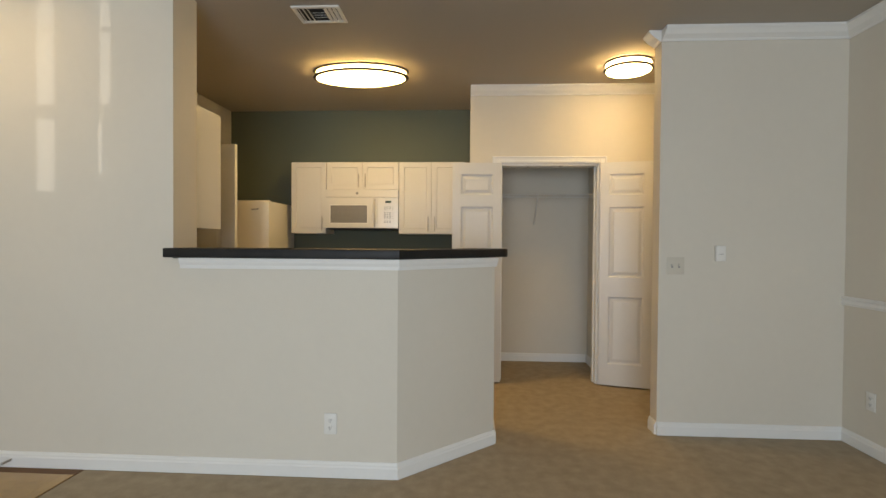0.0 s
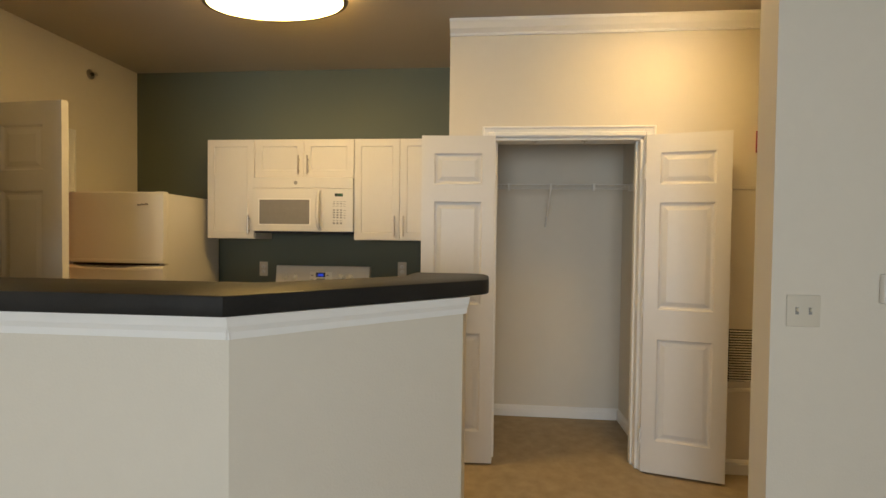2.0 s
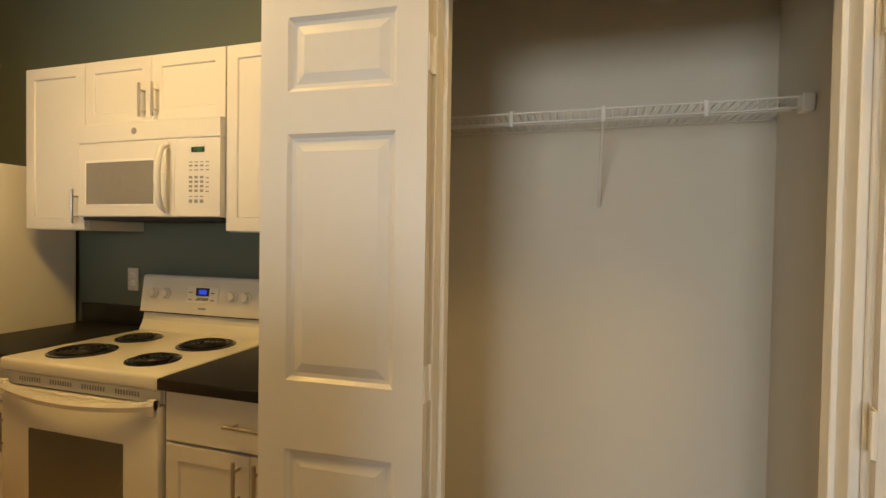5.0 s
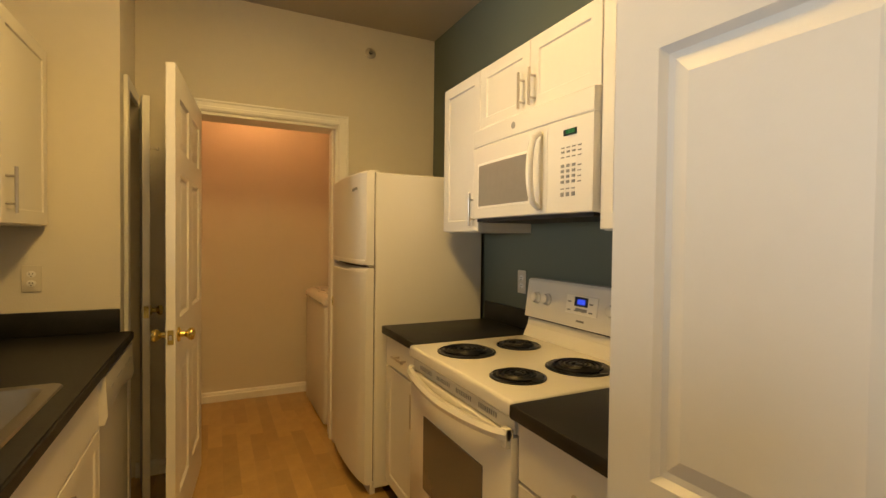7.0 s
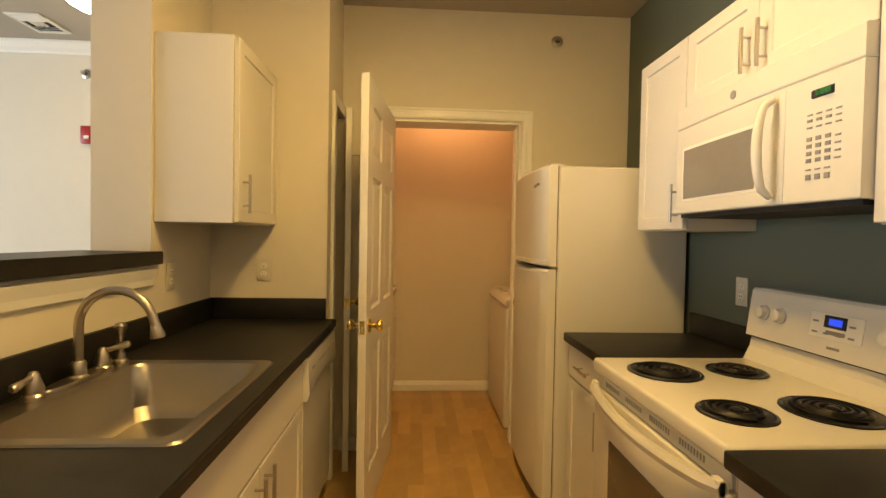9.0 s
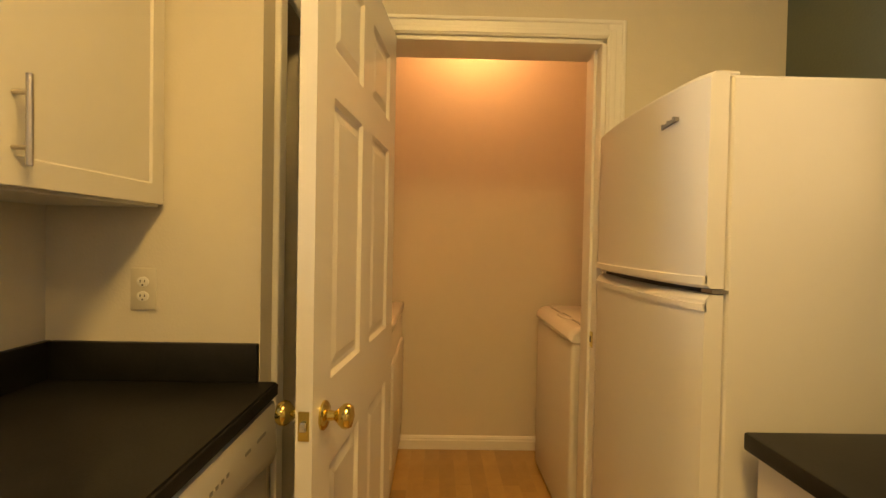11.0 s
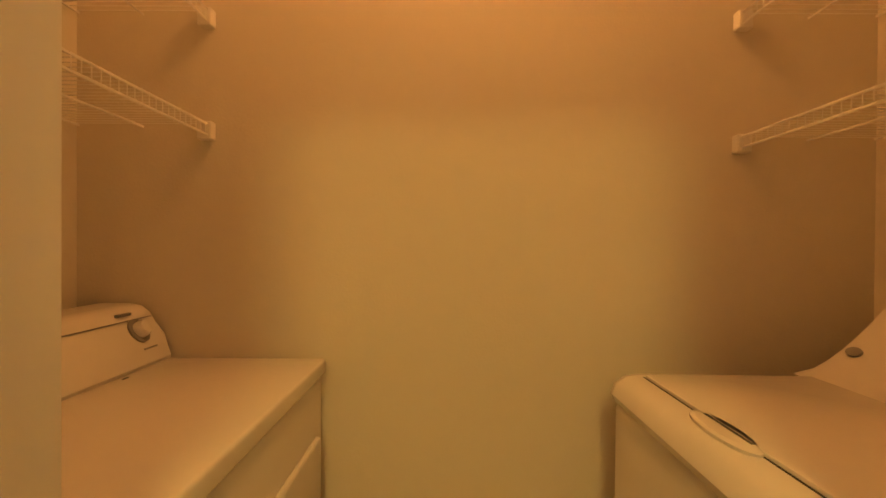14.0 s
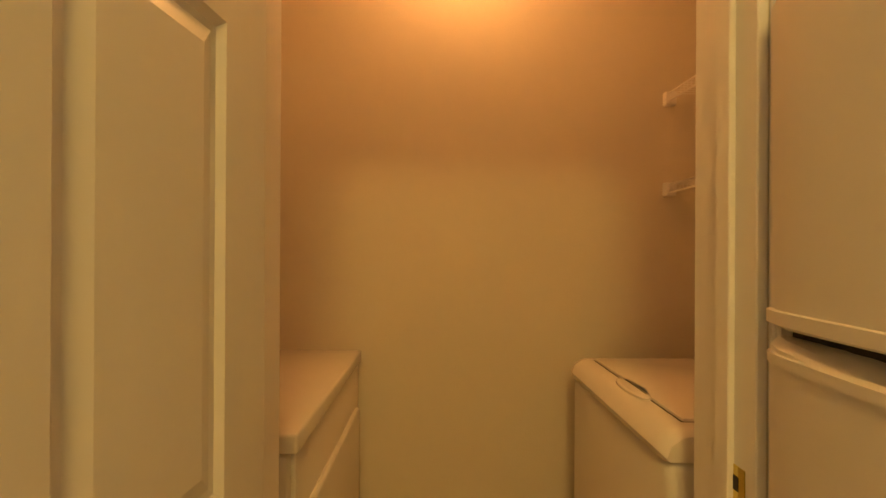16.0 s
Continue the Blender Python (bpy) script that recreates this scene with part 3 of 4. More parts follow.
fz = fridge_door("freezer_door", 1.206, 1.69, 1)
fd = fridge_door("fridge_door", 0.07, 1.192, -1)
for door, z0, z1, off in ((fz, 1.212, 1.236, 0.0045), (fd, 1.154, 1.175, 0.0035)):
    bm = bmesh.new()
    rows = []
    for i in range(19):
        u = i / 18
        y = 0.03 - 0.03 * math.sin(math.pi * u) ** 0.6 if 0 < i < 18 else 0.034
        rows.append([bm.verts.new(v) for v in ((u * FW, y + 0.006, z0), (u * FW, y - off, z0 + 0.002), (u * FW, y - off, z1 - 0.004), (u * FW, y + 0.006, z1))])
    for a, b in zip(rows, rows[1:]):
        for k in range(4):
            bm.faces.new((a[k], a[(k + 1) % 4], b[(k + 1) % 4], b[k]))
    bm.faces.new(rows[0][::-1]), bm.faces.new(rows[-1])
    part("door_lip", bm, APPL, door, "", True)
part("gasket", B(0.012, FW - 0.012, 0.06, 0.086, 0.08, 1.68), DARK, fr)
part("hinge_cap", B(FW - 0.07, FW - 0.012, 0.05, 0.11, 1.684, 1.696, 0.005, 2), SMOOTH, fr)
part("hinge", B(FW - 0.04, FW + 0.003, 0.05, 0.088, 1.195, 1.203), NICKEL, fr)
part("kick_grille", B(0.02, FW - 0.02, 0.07, 0.10, 0.0, 0.062, 0.003, 1), PLASTIC, fr)
lg = bmesh.new()
for i in range(8):
    box(lg, 0.53 + i * 0.009, 0.537 + i * 0.009, 0.003, 0.014, 1.594 + 0.001 * i, 1.603 + 0.004 * (i % 3 == 0) + 0.001 * i)
part("badge", lg, GREYP, fz, "small grey maker's badge")

# ---- range ----
RX, RW = -1.243, 0.756
ra = thing("range", pose(RX, 4.472, 0), "white electric coil range with oven", "stove")
part("body", B(0.003, RW - 0.003, 0.045, 0.66, 0.03, 0.845, 0.004, 1), SMOOTH, ra)
part("cooktop", B(0, RW, 0.0, 0.60, 0.852, 0.902, 0.012, 3), SMOOTH, ra, "", True)
part("front_trim", B(0.004, RW - 0.004, 0.03, 0.06, 0.80, 0.852), SMOOTH, ra)
vent = part("vent_strip", B(0.01, RW - 0.01, 0.018, 0.04, 0.802, 0.846, 0.003, 1), SMOOTH, ra)
# Grey bars on the uncut strip give the slots' shade by colour.
bm = bmesh.new()
for g in range(4):
    for i in range(9):
        x = 0.085 + g * 0.155 + i * 0.0125
        box(bm, x, x + 0.005, 0.0165, 0.02, 0.819, 0.835)
tagged(part("slot_row", bm, GREYP, vent, "row of grey bars painting the shaded vent slots"), kind="stuff")
od = part("oven_door", B(0.006, RW - 0.006, 0.005, 0.045, 0.225, 0.797, 0.010, 2), SMOOTH, ra, "", True)
part("oven_window", B(0.155, RW - 0.155, 0.001, 0.008, 0.37, 0.655, 0.001, 1), GLASS, od, "dark smoked glass window")
hb = bmesh.new()
N = 16
rows = []
for i in range(N + 1):
    u = i / N
    x = 0.012 + u * (RW - 0.024)
    y = -0.012 - 0.04 * math.sin(math.pi * u) ** 0.7 if 0 < i < N else -0.006
    z = 0.805 - 0.018 * math.sin(math.pi * u)
    rows.append([hb.verts.new(v) for v in ((x, y + 0.022, z - 0.02), (x, y, z - 0.016), (x, y - 0.004, z), (x, y + 0.004, z + 0.014), (x, y + 0.022, z + 0.012))])
for a, b in zip(rows, rows[1:]):
    for k in range(5):
        hb.faces.new((a[k], a[(k + 1) % 5], b[(k + 1) % 5], b[k]))
hb.faces.new(rows[0][::-1]), hb.faces.new(rows[-1])
for x in (0.012, RW - 0.042):
    box(hb, x, x + 0.03, -0.008, 0.012, 0.765, 0.822, 0.003, 1)
part("handle", hb, SMOOTH, od, "bowed white oven handle", True)
part("drawer", B(0.006, RW - 0.006, 0.01, 0.045, 0.05, 0.215, 0.008, 2), SMOOTH, ra)
bm = bmesh.new()
pr = [(0.575, 0.90), (0.60, 0.95), (0.607, 0.985), (0.66, 0.985), (0.66, 0.90)]
a_, b_ = ([bm.verts.new((x, y, z)) for y, z in pr] for x in (0.004, RW - 0.004))
for i in range(5):
    bm.faces.new((a_[i], a_[(i + 1) % 5], b_[(i + 1) % 5], b_[i]))
bm.faces.new(a_[::-1]), bm.faces.new(b_)
part("riser", bm, SMOOTH, ra)
part("seam", B(0.01, RW - 0.01, 0.603, 0.65, 0.984, 0.992), DARK, ra)
bm = bmesh.new()
pr = [(0.588, 0.992), (0.610, 1.158), (0.618, 1.168), (0.66, 1.168), (0.66, 0.992)]
a_, b_ = ([bm.verts.new((x, y, z)) for y, z in pr] for x in (-0.002, RW + 0.002))
for i in range(5):
    bm.faces.new((a_[i], a_[(i + 1) % 5], b_[(i + 1) % 5], b_[i]))
bm.faces.new(a_[::-1]), bm.faces.new(b_)
panel = part("control_panel", bm, SMOOTH, ra)
TILT = Matrix.Translation((0, 0.5875, 0.992)) @ Euler((radians(-7.5), 0, 0)).to_matrix().to_4x4()


def tilted(bm):
    bm.transform(TILT)
    return bm


for x in (0.075, 0.15, 0.535, 0.61):
    mm = TILT @ Matrix.Translation((x, 0, 0.092)) @ Euler((radians(90), 0, 0)).to_matrix().to_4x4()
    kb = lathe(bmesh.new(), [(0.027, 0.0), (0.027, 0.006), (0.022, 0.010), (0.020, 0.024), (0.012, 0.027)], mm, 20)
    part("knob", kb, SMOOTH, panel, "", True)
part("bezel", tilted(B(0.275, 0.455, -0.0015, 0.002, 0.055, 0.132, 0.001, 1)), PLASTIC, panel)
part("display_window", tilted(B(0.325, 0.402, -0.002, 0.001, 0.088, 0.126)), DARK, panel, "dark clock window")
part("display", tilted(B(0.343, 0.387, -0.0035, 0.001, 0.096, 0.117)), LED_B, panel, "blue lit clock display")
bm = bmesh.new()
for i in range(4):
    for k in range(2):
        if not (i in (1, 2) and k):
            box(bm, 0.285 + i * 0.042, 0.305 + i * 0.042, -0.0025, 0.001, 0.066 + k * 0.034, 0.072 + k * 0.034)
box(bm, 0.335, 0.40, -0.0025, 0.001, 0.068, 0.08)
tagged(part("buttons", tilted(bm), GREYP, panel), kind="stuff")
bm = bmesh.new()
for i in range(5):
    box(bm, 0.345 + i * 0.009, 0.352 + i * 0.009, -0.0015, 0.001, 0.024, 0.032)
tagged(part("badge", tilted(bm), GREYP, panel), kind="stuff")


def burner(x, y, r):
    b = part("burner", lathe(bmesh.new(), [(r + 0.016, 0.9022), (r + 0.016, 0.907), (r + 0.010, 0.9085), (r + 0.004, 0.905), (r * 0.7, 0.9035), (0.02, 0.9035)], Matrix.Translation((x, y, 0)), 36), PAN, ra, "black glossy drip bowl", True)
    part("rim", lathe(bmesh.new(), [(r + 0.014, 0.9025), (r + 0.0185, 0.9025), (r + 0.018, 0.9055), (r + 0.014, 0.9065)], Matrix.Translation((x, y, 0)), 36), COIL, b, "thin dark trim ring", True)
    turns = 4 if r > 0.085 else 3
    pts = [(x + (0.022 + (r - 0.026) * k / (turns * 22)) * math.cos(k * 2 * math.pi / 22), y + (0.022 + (r - 0.026) * k / (turns * 22)) * math.sin(k * 2 * math.pi / 22), 0.9105) for k in range(turns * 22 + 1)]
    part("coil", tube(bmesh.new(), pts, 0.0058, 6), COIL, b, "dark spiral heating coil", True)
    part("hub", lathe(bmesh.new(), [(0.016, 0.906), (0.016, 0.913), (0.012, 0.916)], Matrix.Translation((x, y, 0)), 16), COIL, b, "", True)


burner(0.20, 0.165, 0.098)
burner(0.19, 0.42, 0.075)
burner(0.565, 0.155, 0.075)
burner(0.56, 0.415, 0.098)

# ---- microwave ----
MX, MW = -1.309, 0.76
mwv = thing("microwave", pose(MX, 4.795, 1.425), "white over-the-range microwave with bowed handle", "microwave")
part("body", B(0.003, MW - 0.003, 0.045, 0.34, 0.012, 0.409, 0.003, 1), SMOOTH, mwv)
part("bottom_plate", B(0.01, MW - 0.01, 0.03, 0.335, 0.0, 0.013), DARK, mwv, "dark vented underside")


def bowed(x0, x1, z0, z1, y0, y1):
    """A slab whose face bows out a little across the whole width of the oven."""
    bm = bmesh.new()
    rows = []
    for i in range(13):
        x = x0 + (x1 - x0) * i / 12
        y = y0 + 0.014 - 0.014 * math.sin(math.pi * x / MW)
        rows.append([bm.verts.new(v) for v in ((x, y1, z0), (x, y + 0.004, z0), (x, y, z0 + 0.004), (x, y, z1 - 0.004), (x, y + 0.004, z1), (x, y1, z1))])
    for a, b in zip(rows, rows[1:]):
        for k in range(6):
            bm.faces.new((a[k], a[(k + 1) % 6], b[(k + 1) % 6], b[k]))
    bm.faces.new(rows[0][::-1]), bm.faces.new(rows[-1])
    return bm


part("top_grille", bowed(0, MW, 0.332, 0.412, 0.0, 0.05), SMOOTH, mwv, "", True)
md = part("door", bowed(0, 0.545, 0.014, 0.3308, 0.0, 0.05), SMOOTH, mwv, "", True)
part("window", bowed(0.055, 0.44, 0.065, 0.25, -0.002, 0.03), MWGLASS, md, "grey screened glass window", True)
part("window_frame", bowed(0.045, 0.45, 0.055, 0.26, -0.001, 0.03), PLASTIC, md, "", True)
bm = bmesh.new()
pts = [(0.518, -0.01 - 0.045 * math.sin(math.pi * k / 14) ** 0.35, 0.035 + 0.27 * k / 14) for k in range(15)]
tube(bm, pts, [0.010 + 0.003 * math.sin(math.pi * k / 14) for k in range(15)], 10)
part("handle", bm, SMOOTH, md, "bowed white handle", True)
cp = part("control_panel", bowed(0.5465, MW, 0.014, 0.3308, 0.0, 0.05), SMOOTH, mwv, "", True)
part("display", bowed(0.628, 0.688, 0.272, 0.296, -0.003, 0.02), DARK, cp, "dark display with green digits")
bm = bmesh.new()
for i, w in enumerate((0.004, 0.010, 0.010)):
    box(bm, 0.648 + 0.013 * i, 0.648 + 0.013 * i + w, -0.003, 0.004, 0.278, 0.290)
tagged(part("digits", bm, LED_G, cp), kind="stuff")
bm = bmesh.new()
for r_, (z, h, n, w) in enumerate(((0.232, 0.004, 4, 0.02), (0.216, 0.007, 4, 0.018), (0.200, 0.004, 4, 0.016), (0.168, 0.010, 4, 0.017), (0.150, 0.010, 4, 0.017), (0.132, 0.010, 4, 0.017), (0.114, 0.010, 4, 0.017), (0.094, 0.004, 3, 0.018), (0.070, 0.014, 3, 0.018))):
    for i in range(n):
        x = 0.616 + i * 0.026
        if i == 3:
            h = min(h, 0.004)
        w = min(w, 0.015)
        y = 0.0136 - 0.014 * math.sin(math.pi * (x + w / 2) / MW)
        box(bm, x, x + w, y - 0.0012, y + 0.004, z, z + h)
tagged(part("keypad", bm, GREYP, cp, "rows of small grey printed keys"), kind="stuff")
part("badge", lathe(bmesh.new(), [(0.014, 0), (0.014, 0.002), (0.012, 0.003)], Matrix.Translation((0.335, 0.001, 0.372)) @ Euler((radians(90), 0, 0)).to_matrix().to_4x4(), 20), GREYP, mwv, "small round grey badge")

# ---- dishwasher ----
dw = thing("dishwasher", pose(-1.40, FS + 0.012, 0, 0, 0, 180), "white built-in dishwasher with a curved control panel", "dishwasher")
part("door", B(0.004, 0.605, 0.012, 0.05, 0.11, 0.70, 0.004, 1), SMOOTH, dw)
bm = bmesh.new()
rows = []
for i in range(13):
    x = 0.002 + 0.605 * i / 12
    zc = 0.715 - 0.035 * (1 - math.sin(math.pi * i / 12))
    rows.append([bm.verts.new(v) for v in ((x, 0.05, zc), (x, -0.004, zc), (x, -0.014, zc + 0.03), (x, -0.006, 0.85), (x, 0.05, 0.855))])
for a, b in zip(rows, rows[1:]):
    for k in range(5):
        bm.faces.new((a[k], a[(k + 1) % 5], b[(k + 1) % 5], b[k]))
bm.faces.new(rows[0][::-1]), bm.faces.new(rows[-1])
dp = part("control_panel", bm, SMOOTH, dw, "", True)
bm = bmesh.new()
for x, w in ((0.07, 0.05), (0.20, 0.012), (0.225, 0.012), (0.25, 0.012), (0.275, 0.012), (0.30, 0.012), (0.40, 0.03), (0.47, 0.06)):
    box(bm, x, x + w, -0.0115, 0.01, 0.79, 0.798)
tagged(part("buttons", bm, GREYP, dp), kind="stuff")
part("toe_panel", B(0.006, 0.603, 0.06, 0.07, 0.0, 0.10), PLASTIC, dw)
part("tub", B(0.004, 0.605, 0.05, 0.60, 0.02, 0.857), PLASTIC, dw)

# ---- sink and faucet ----


def round_rect(x0, x1, y0, y1, r, n=6):
    out = []
    for cx, cy, a0 in ((x1 - r, y1 - r, 0), (x0 + r, y1 - r, 90), (x0 + r, y0 + r, 180), (x1 - r, y0 + r, 270)):
        out += [(cx + r * math.cos(radians(a0 + 90 * k / n)), cy + r * math.sin(radians(a0 + 90 * k / n))) for k in range(n + 1)]
    return out


sk = thing("sink", pose(0, 0, 0), "single-bowl stainless steel drop-in sink", "sink")
bm = bmesh.new()
loops = [(SX0, SX1, SY0, SY1, 0.035, CT + 0.001), (SX0 + 0.004, SX1 - 0.004, SY0 + 0.004, SY1 - 0.004, 0.034, CT + 0.006), (SX0 + 0.035, SX1 - 0.035, SY0 + 0.095, SY1 - 0.035, 0.05, CT + 0.005),
         (SX0 + 0.042, SX1 - 0.042, SY0 + 0.102, SY1 - 0.042, 0.05, CT - 0.006), (SX0 + 0.05, SX1 - 0.05, SY0 + 0.11, SY1 - 0.05, 0.055, CT - 0.13), (SX0 + 0.075, SX1 - 0.075, SY0 + 0.135, SY1 - 0.075, 0.06, CT - 0.165)]
rings = [[bm.verts.new((x, y, z)) for x, y in round_rect(a, b, c, d, r)] for a, b, c, d, r, z in loops]
for a, b in zip(rings, rings[1:]):
    for i in range(len(a)):
        bm.faces.new((a[i], a[(i + 1) % len(a)], b[(i + 1) % len(a)], b[i]))
bm.faces.new(rings[-1])
part("bowl", bm, STEEL, sk, "", True)
part("drain", lathe(bmesh.new(), [(0.045, CT - 0.1645), (0.045, CT - 0.161), (0.035, CT - 0.163), (0.01, CT - 0.1635)], Matrix.Translation(((SX0 + SX1) / 2, 3.09, 0)), 24), CHROME, sk, "", True)
part("cover", lathe(bmesh.new(), [(0.024, CT + 0.006), (0.024, CT + 0.010), (0.018, CT + 0.013)], Matrix.Translation((-0.60, SY0 + 0.06, 0)), 20), DARK, sk, "round black hole cover", True)
fa = thing("faucet", pose(-0.94, SY0 + 0.045, CT + 0.006), "brushed nickel gooseneck faucet with two levers", "faucet")
part("base_plate", lathe(bmesh.new(), [(0.14, 0), (0.14, 0.006), (0.13, 0.011)], Matrix(), 32, 0.2), NICKEL, fa, "", True)
part("spout_base", lathe(bmesh.new(), [(0.026, 0.0), (0.026, 0.012), (0.02, 0.018), (0.02, 0.05), (0.016, 0.056)], Matrix(), 20), NICKEL, fa, "", True)
pts = [(0, 0, 0.05), (0, 0, 0.13)] + [(0, 0.105 - 0.105 * math.cos(radians(a)), 0.155 + 0.105 * math.sin(radians(a))) for a in range(0, 166, 11)]
pts.append((pts[-1][0], pts[-1][1] + 0.008, pts[-1][2] - 0.03))
sp = part("spout", tube(bmesh.new(), pts, 0.0125, 12), NICKEL, fa, "", True)
e = Vector(pts[-1])
part("tip", tube(bmesh.new(), [e + Vector((0, -0.002, 0.012)), e + Vector((0, 0, 0.0)), e + Vector((0, 0.006, -0.024)), e + Vector((0, 0.0065, -0.028))], [0.0128, 0.015, 0.0205, 0.019], 14), NICKEL, sp, "", True)
for s, dx in ((-1, -0.105), (1, 0.16)):
    hv = part("valve", lathe(bmesh.new(), [(0.027, 0.0), (0.027, 0.010), (0.022, 0.016), (0.024, 0.026), (0.016, 0.05), (0.013, 0.062), (0.008, 0.07)], Matrix.Translation((dx, 0, 0)), 18), NICKEL, fa, "", True)
    d = Vector((0.3 * s if s > 0 else -0.15, 0.85, 0.25)).normalized()
    o = Vector((dx, 0, 0.058))
    if s > 0:
        d = Vector((0.9, 0.1, -0.12)).normalized()
    part("lever", tube(bmesh.new(), [o - d * 0.012, o + d * 0.03, o + d * 0.07, o + d * 0.078], [0.008, 0.0075, 0.0115, 0.007], 10), NICKEL, hv, "", True)
spr = thing("side_spray", pose(-1.125, SY0 + 0.05, CT + 0.006), "brushed nickel side spray in its holder", "faucet")
part("holder", lathe(bmesh.new(), [(0.022, 0), (0.022, 0.01), (0.016, 0.016), (0.014, 0.035)], Matrix(), 16), NICKEL, spr, "", True)
part("spray_head", lathe(bmesh.new(), [(0.009, 0.03), (0.0105, 0.08), (0.013, 0.10), (0.019, 0.112), (0.019, 0.124), (0.012, 0.132)], Matrix(), 16), NICKEL, spr, "", True)

# ---- laundry ----
DX0, DX1 = -3.612, -2.755
dr = thing("dryer", pose(0, 0, 0), "white electric clothes dryer facing the washer", "dryer")
DF = 3.633
part("body", B(DX0 + 0.004, DX1 - 0.004, 2.985, DF - 0.012, 0.02, 0.872, 0.012, 2), APPL, dr, "", True)
part("front_panel", B(DX0 + 0.006, DX1 - 0.03, DF - 0.014, DF, 0.06, 0.868, 0.006, 2), APPL, dr, "", True)
part("top", B(DX0, DX1, 2.985, DF + 0.012, 0.876, 0.92, 0.008, 3), SMOOTH, dr, "", True)
dd = part("door", B(DX0 + 0.06, DX1 - 0.14, DF - 0.004, DF + 0.016, 0.22, 0.715, 0.010, 3), APPL, dr, "", True)
for z in (0.64, 0.33):
    part("hinge", B(DX0 + 0.045, DX0 + 0.058, DF - 0.001, DF + 0.007, z - 0.035, z + 0.035), GREYP, dd, "small grey hinge")
bm = bmesh.new()
pr = [(2.985, 0.92), (3.185, 0.92), (3.19, 0.93), (3.165, 0.99), (3.125, 1.055), (3.10, 1.075), (3.065, 1.08), (2.985, 1.08)]
a_, b_ = ([bm.verts.new((x, y, z)) for y, z in pr] for x in (DX0 + 0.002, DX1 - 0.002))
for i in range(len(pr)):
    bm.faces.new((a_[i], a_[(i + 1) % len(pr)], b_[(i + 1) % len(pr)], b_[i]))
bm.faces.new(a_[::-1]), bm.faces.new(b_)
bmesh.ops.bevel(bm, geom=[e_ for e_ in bm.edges if abs(e_.verts[0].co.x - e_.verts[1].co.x) < 1e-4], offset=0.008, segments=2, affect="EDGES")
dc = part("console", bm, SMOOTH, dr, "", True)
mm = Matrix.Translation((DX0 + 0.10, 3.151, 1.015)) @ Euler((radians(-58), 0, 0)).to_matrix().to_4x4()
part("dial_plate", lathe(bmesh.new(), [(0.036, -0.004), (0.036, 0.004), (0.030, 0.005)], mm, 24), GREYP, dc, "grey dial ring", True)
part("knob", lathe(bmesh.new(), [(0.024, 0.004), (0.023, 0.02), (0.019, 0.028), (0.008, 0.03)], mm, 20), SMOOTH, dc, "", True)
bm = bmesh.new()
for i in range(6):
    box(bm, DX0 + 0.10 + i * 0.009, DX0 + 0.107 + i * 0.009, 3.120, 3.131, 1.058, 1.066)
    box(bm, DX0 + 0.055 + i * 0.010, DX0 + 0.062 + i * 0.010, 3.165, 3.176, 0.964, 0.969)
box(bm, DX0 + 0.02, DX1 - 0.02, 3.120, 3.136, 1.044, 1.046)
tagged(part("lettering", bm, GREYP, dc), kind="stuff")
bm = bmesh.new()
for x, y in ((DX0 + 0.22, 3.20), (DX0 + 0.42, 3.18)):
    box(bm, x, x + 0.018, y, y + 0.006, 0.9195, 0.9212)
tagged(part("scratch", bm, DARK, dr), kind="stuff")

WX0, WX1, WF = -3.44, -2.74, 4.425
wa = thing("washer", pose(0, 0, 0), "white top-loading washing machine facing the dryer", "washing machine")
part("body", B(WX0 + 0.004, WX1 - 0.004, WF + 0.008, 5.21, 0.02, 0.862, 0.02, 3), APPL, wa, "", True)
bm = bmesh.new()
pr = [(WF + 0.002, 0.866), (WF - 0.006, 0.885), (WF + 0.004, 0.912), (WF + 0.03, 0.930), (WF + 0.055, 0.934), (5.21, 0.93), (5.21, 0.866)]
secs = []
for x, k in ((WX0, 0.012), (WX0 + 0.012, 0.003), (WX0 + 0.04, 0.0), (WX1 - 0.04, 0.0), (WX1 - 0.012, 0.003), (WX1, 0.012)):
    secs.append([bm.verts.new((x, y + (k if y < 5.0 else 0), z - (k if z > 0.87 else 0))) for y, z in pr])
for a, b in zip(secs, secs[1:]):
    for i in range(len(pr)):
        bm.faces.new((a[i], a[(i + 1) % len(pr)], b[(i + 1) % len(pr)], b[i]))
bm.faces.new(secs[0][::-1]), bm.faces.new(secs[-1])
wt = part("top", bm, SMOOTH, wa, "", True)
part("seam", B(WX0 + 0.055, WX1 - 0.05, WF + 0.062, 4.90, 0.925, 0.9345), DARK, wt)
part("lid", B(WX0 + 0.058, WX1 - 0.053, WF + 0.066, 4.90, 0.928, 0.942, 0.005, 2), SMOOTH, wa, "closed white lid", True)
bm = bmesh.new()
lathe(bm, [(0.10, 0.0), (0.10, 0.006), (0.085, 0.010)], Matrix.Translation(((WX0 + WX1) / 2 + 0.05, WF + 0.058, 0.932)), 28, 0.28)
part("grip", bm, SMOOTH, wt, "hollowed finger grip", True)
# Dark strip laid on the lid edge as the grip's shade; no real gap.
part("grip_shade_strip", B((WX0 + WX1) / 2 - 0.02, (WX0 + WX1) / 2 + 0.12, WF + 0.062, WF + 0.068, 0.936, 0.9425), DARK, wt)
bm = bmesh.new()
pr = [(4.89, 0.935)] + [(4.905 + 0.25 * u, 0.936 + 0.205 * u ** 1.5) for u in (0.15, 0.3, 0.45, 0.6, 0.75, 0.9, 1.0)] + [(5.21, 1.142), (5.21, 0.93)]
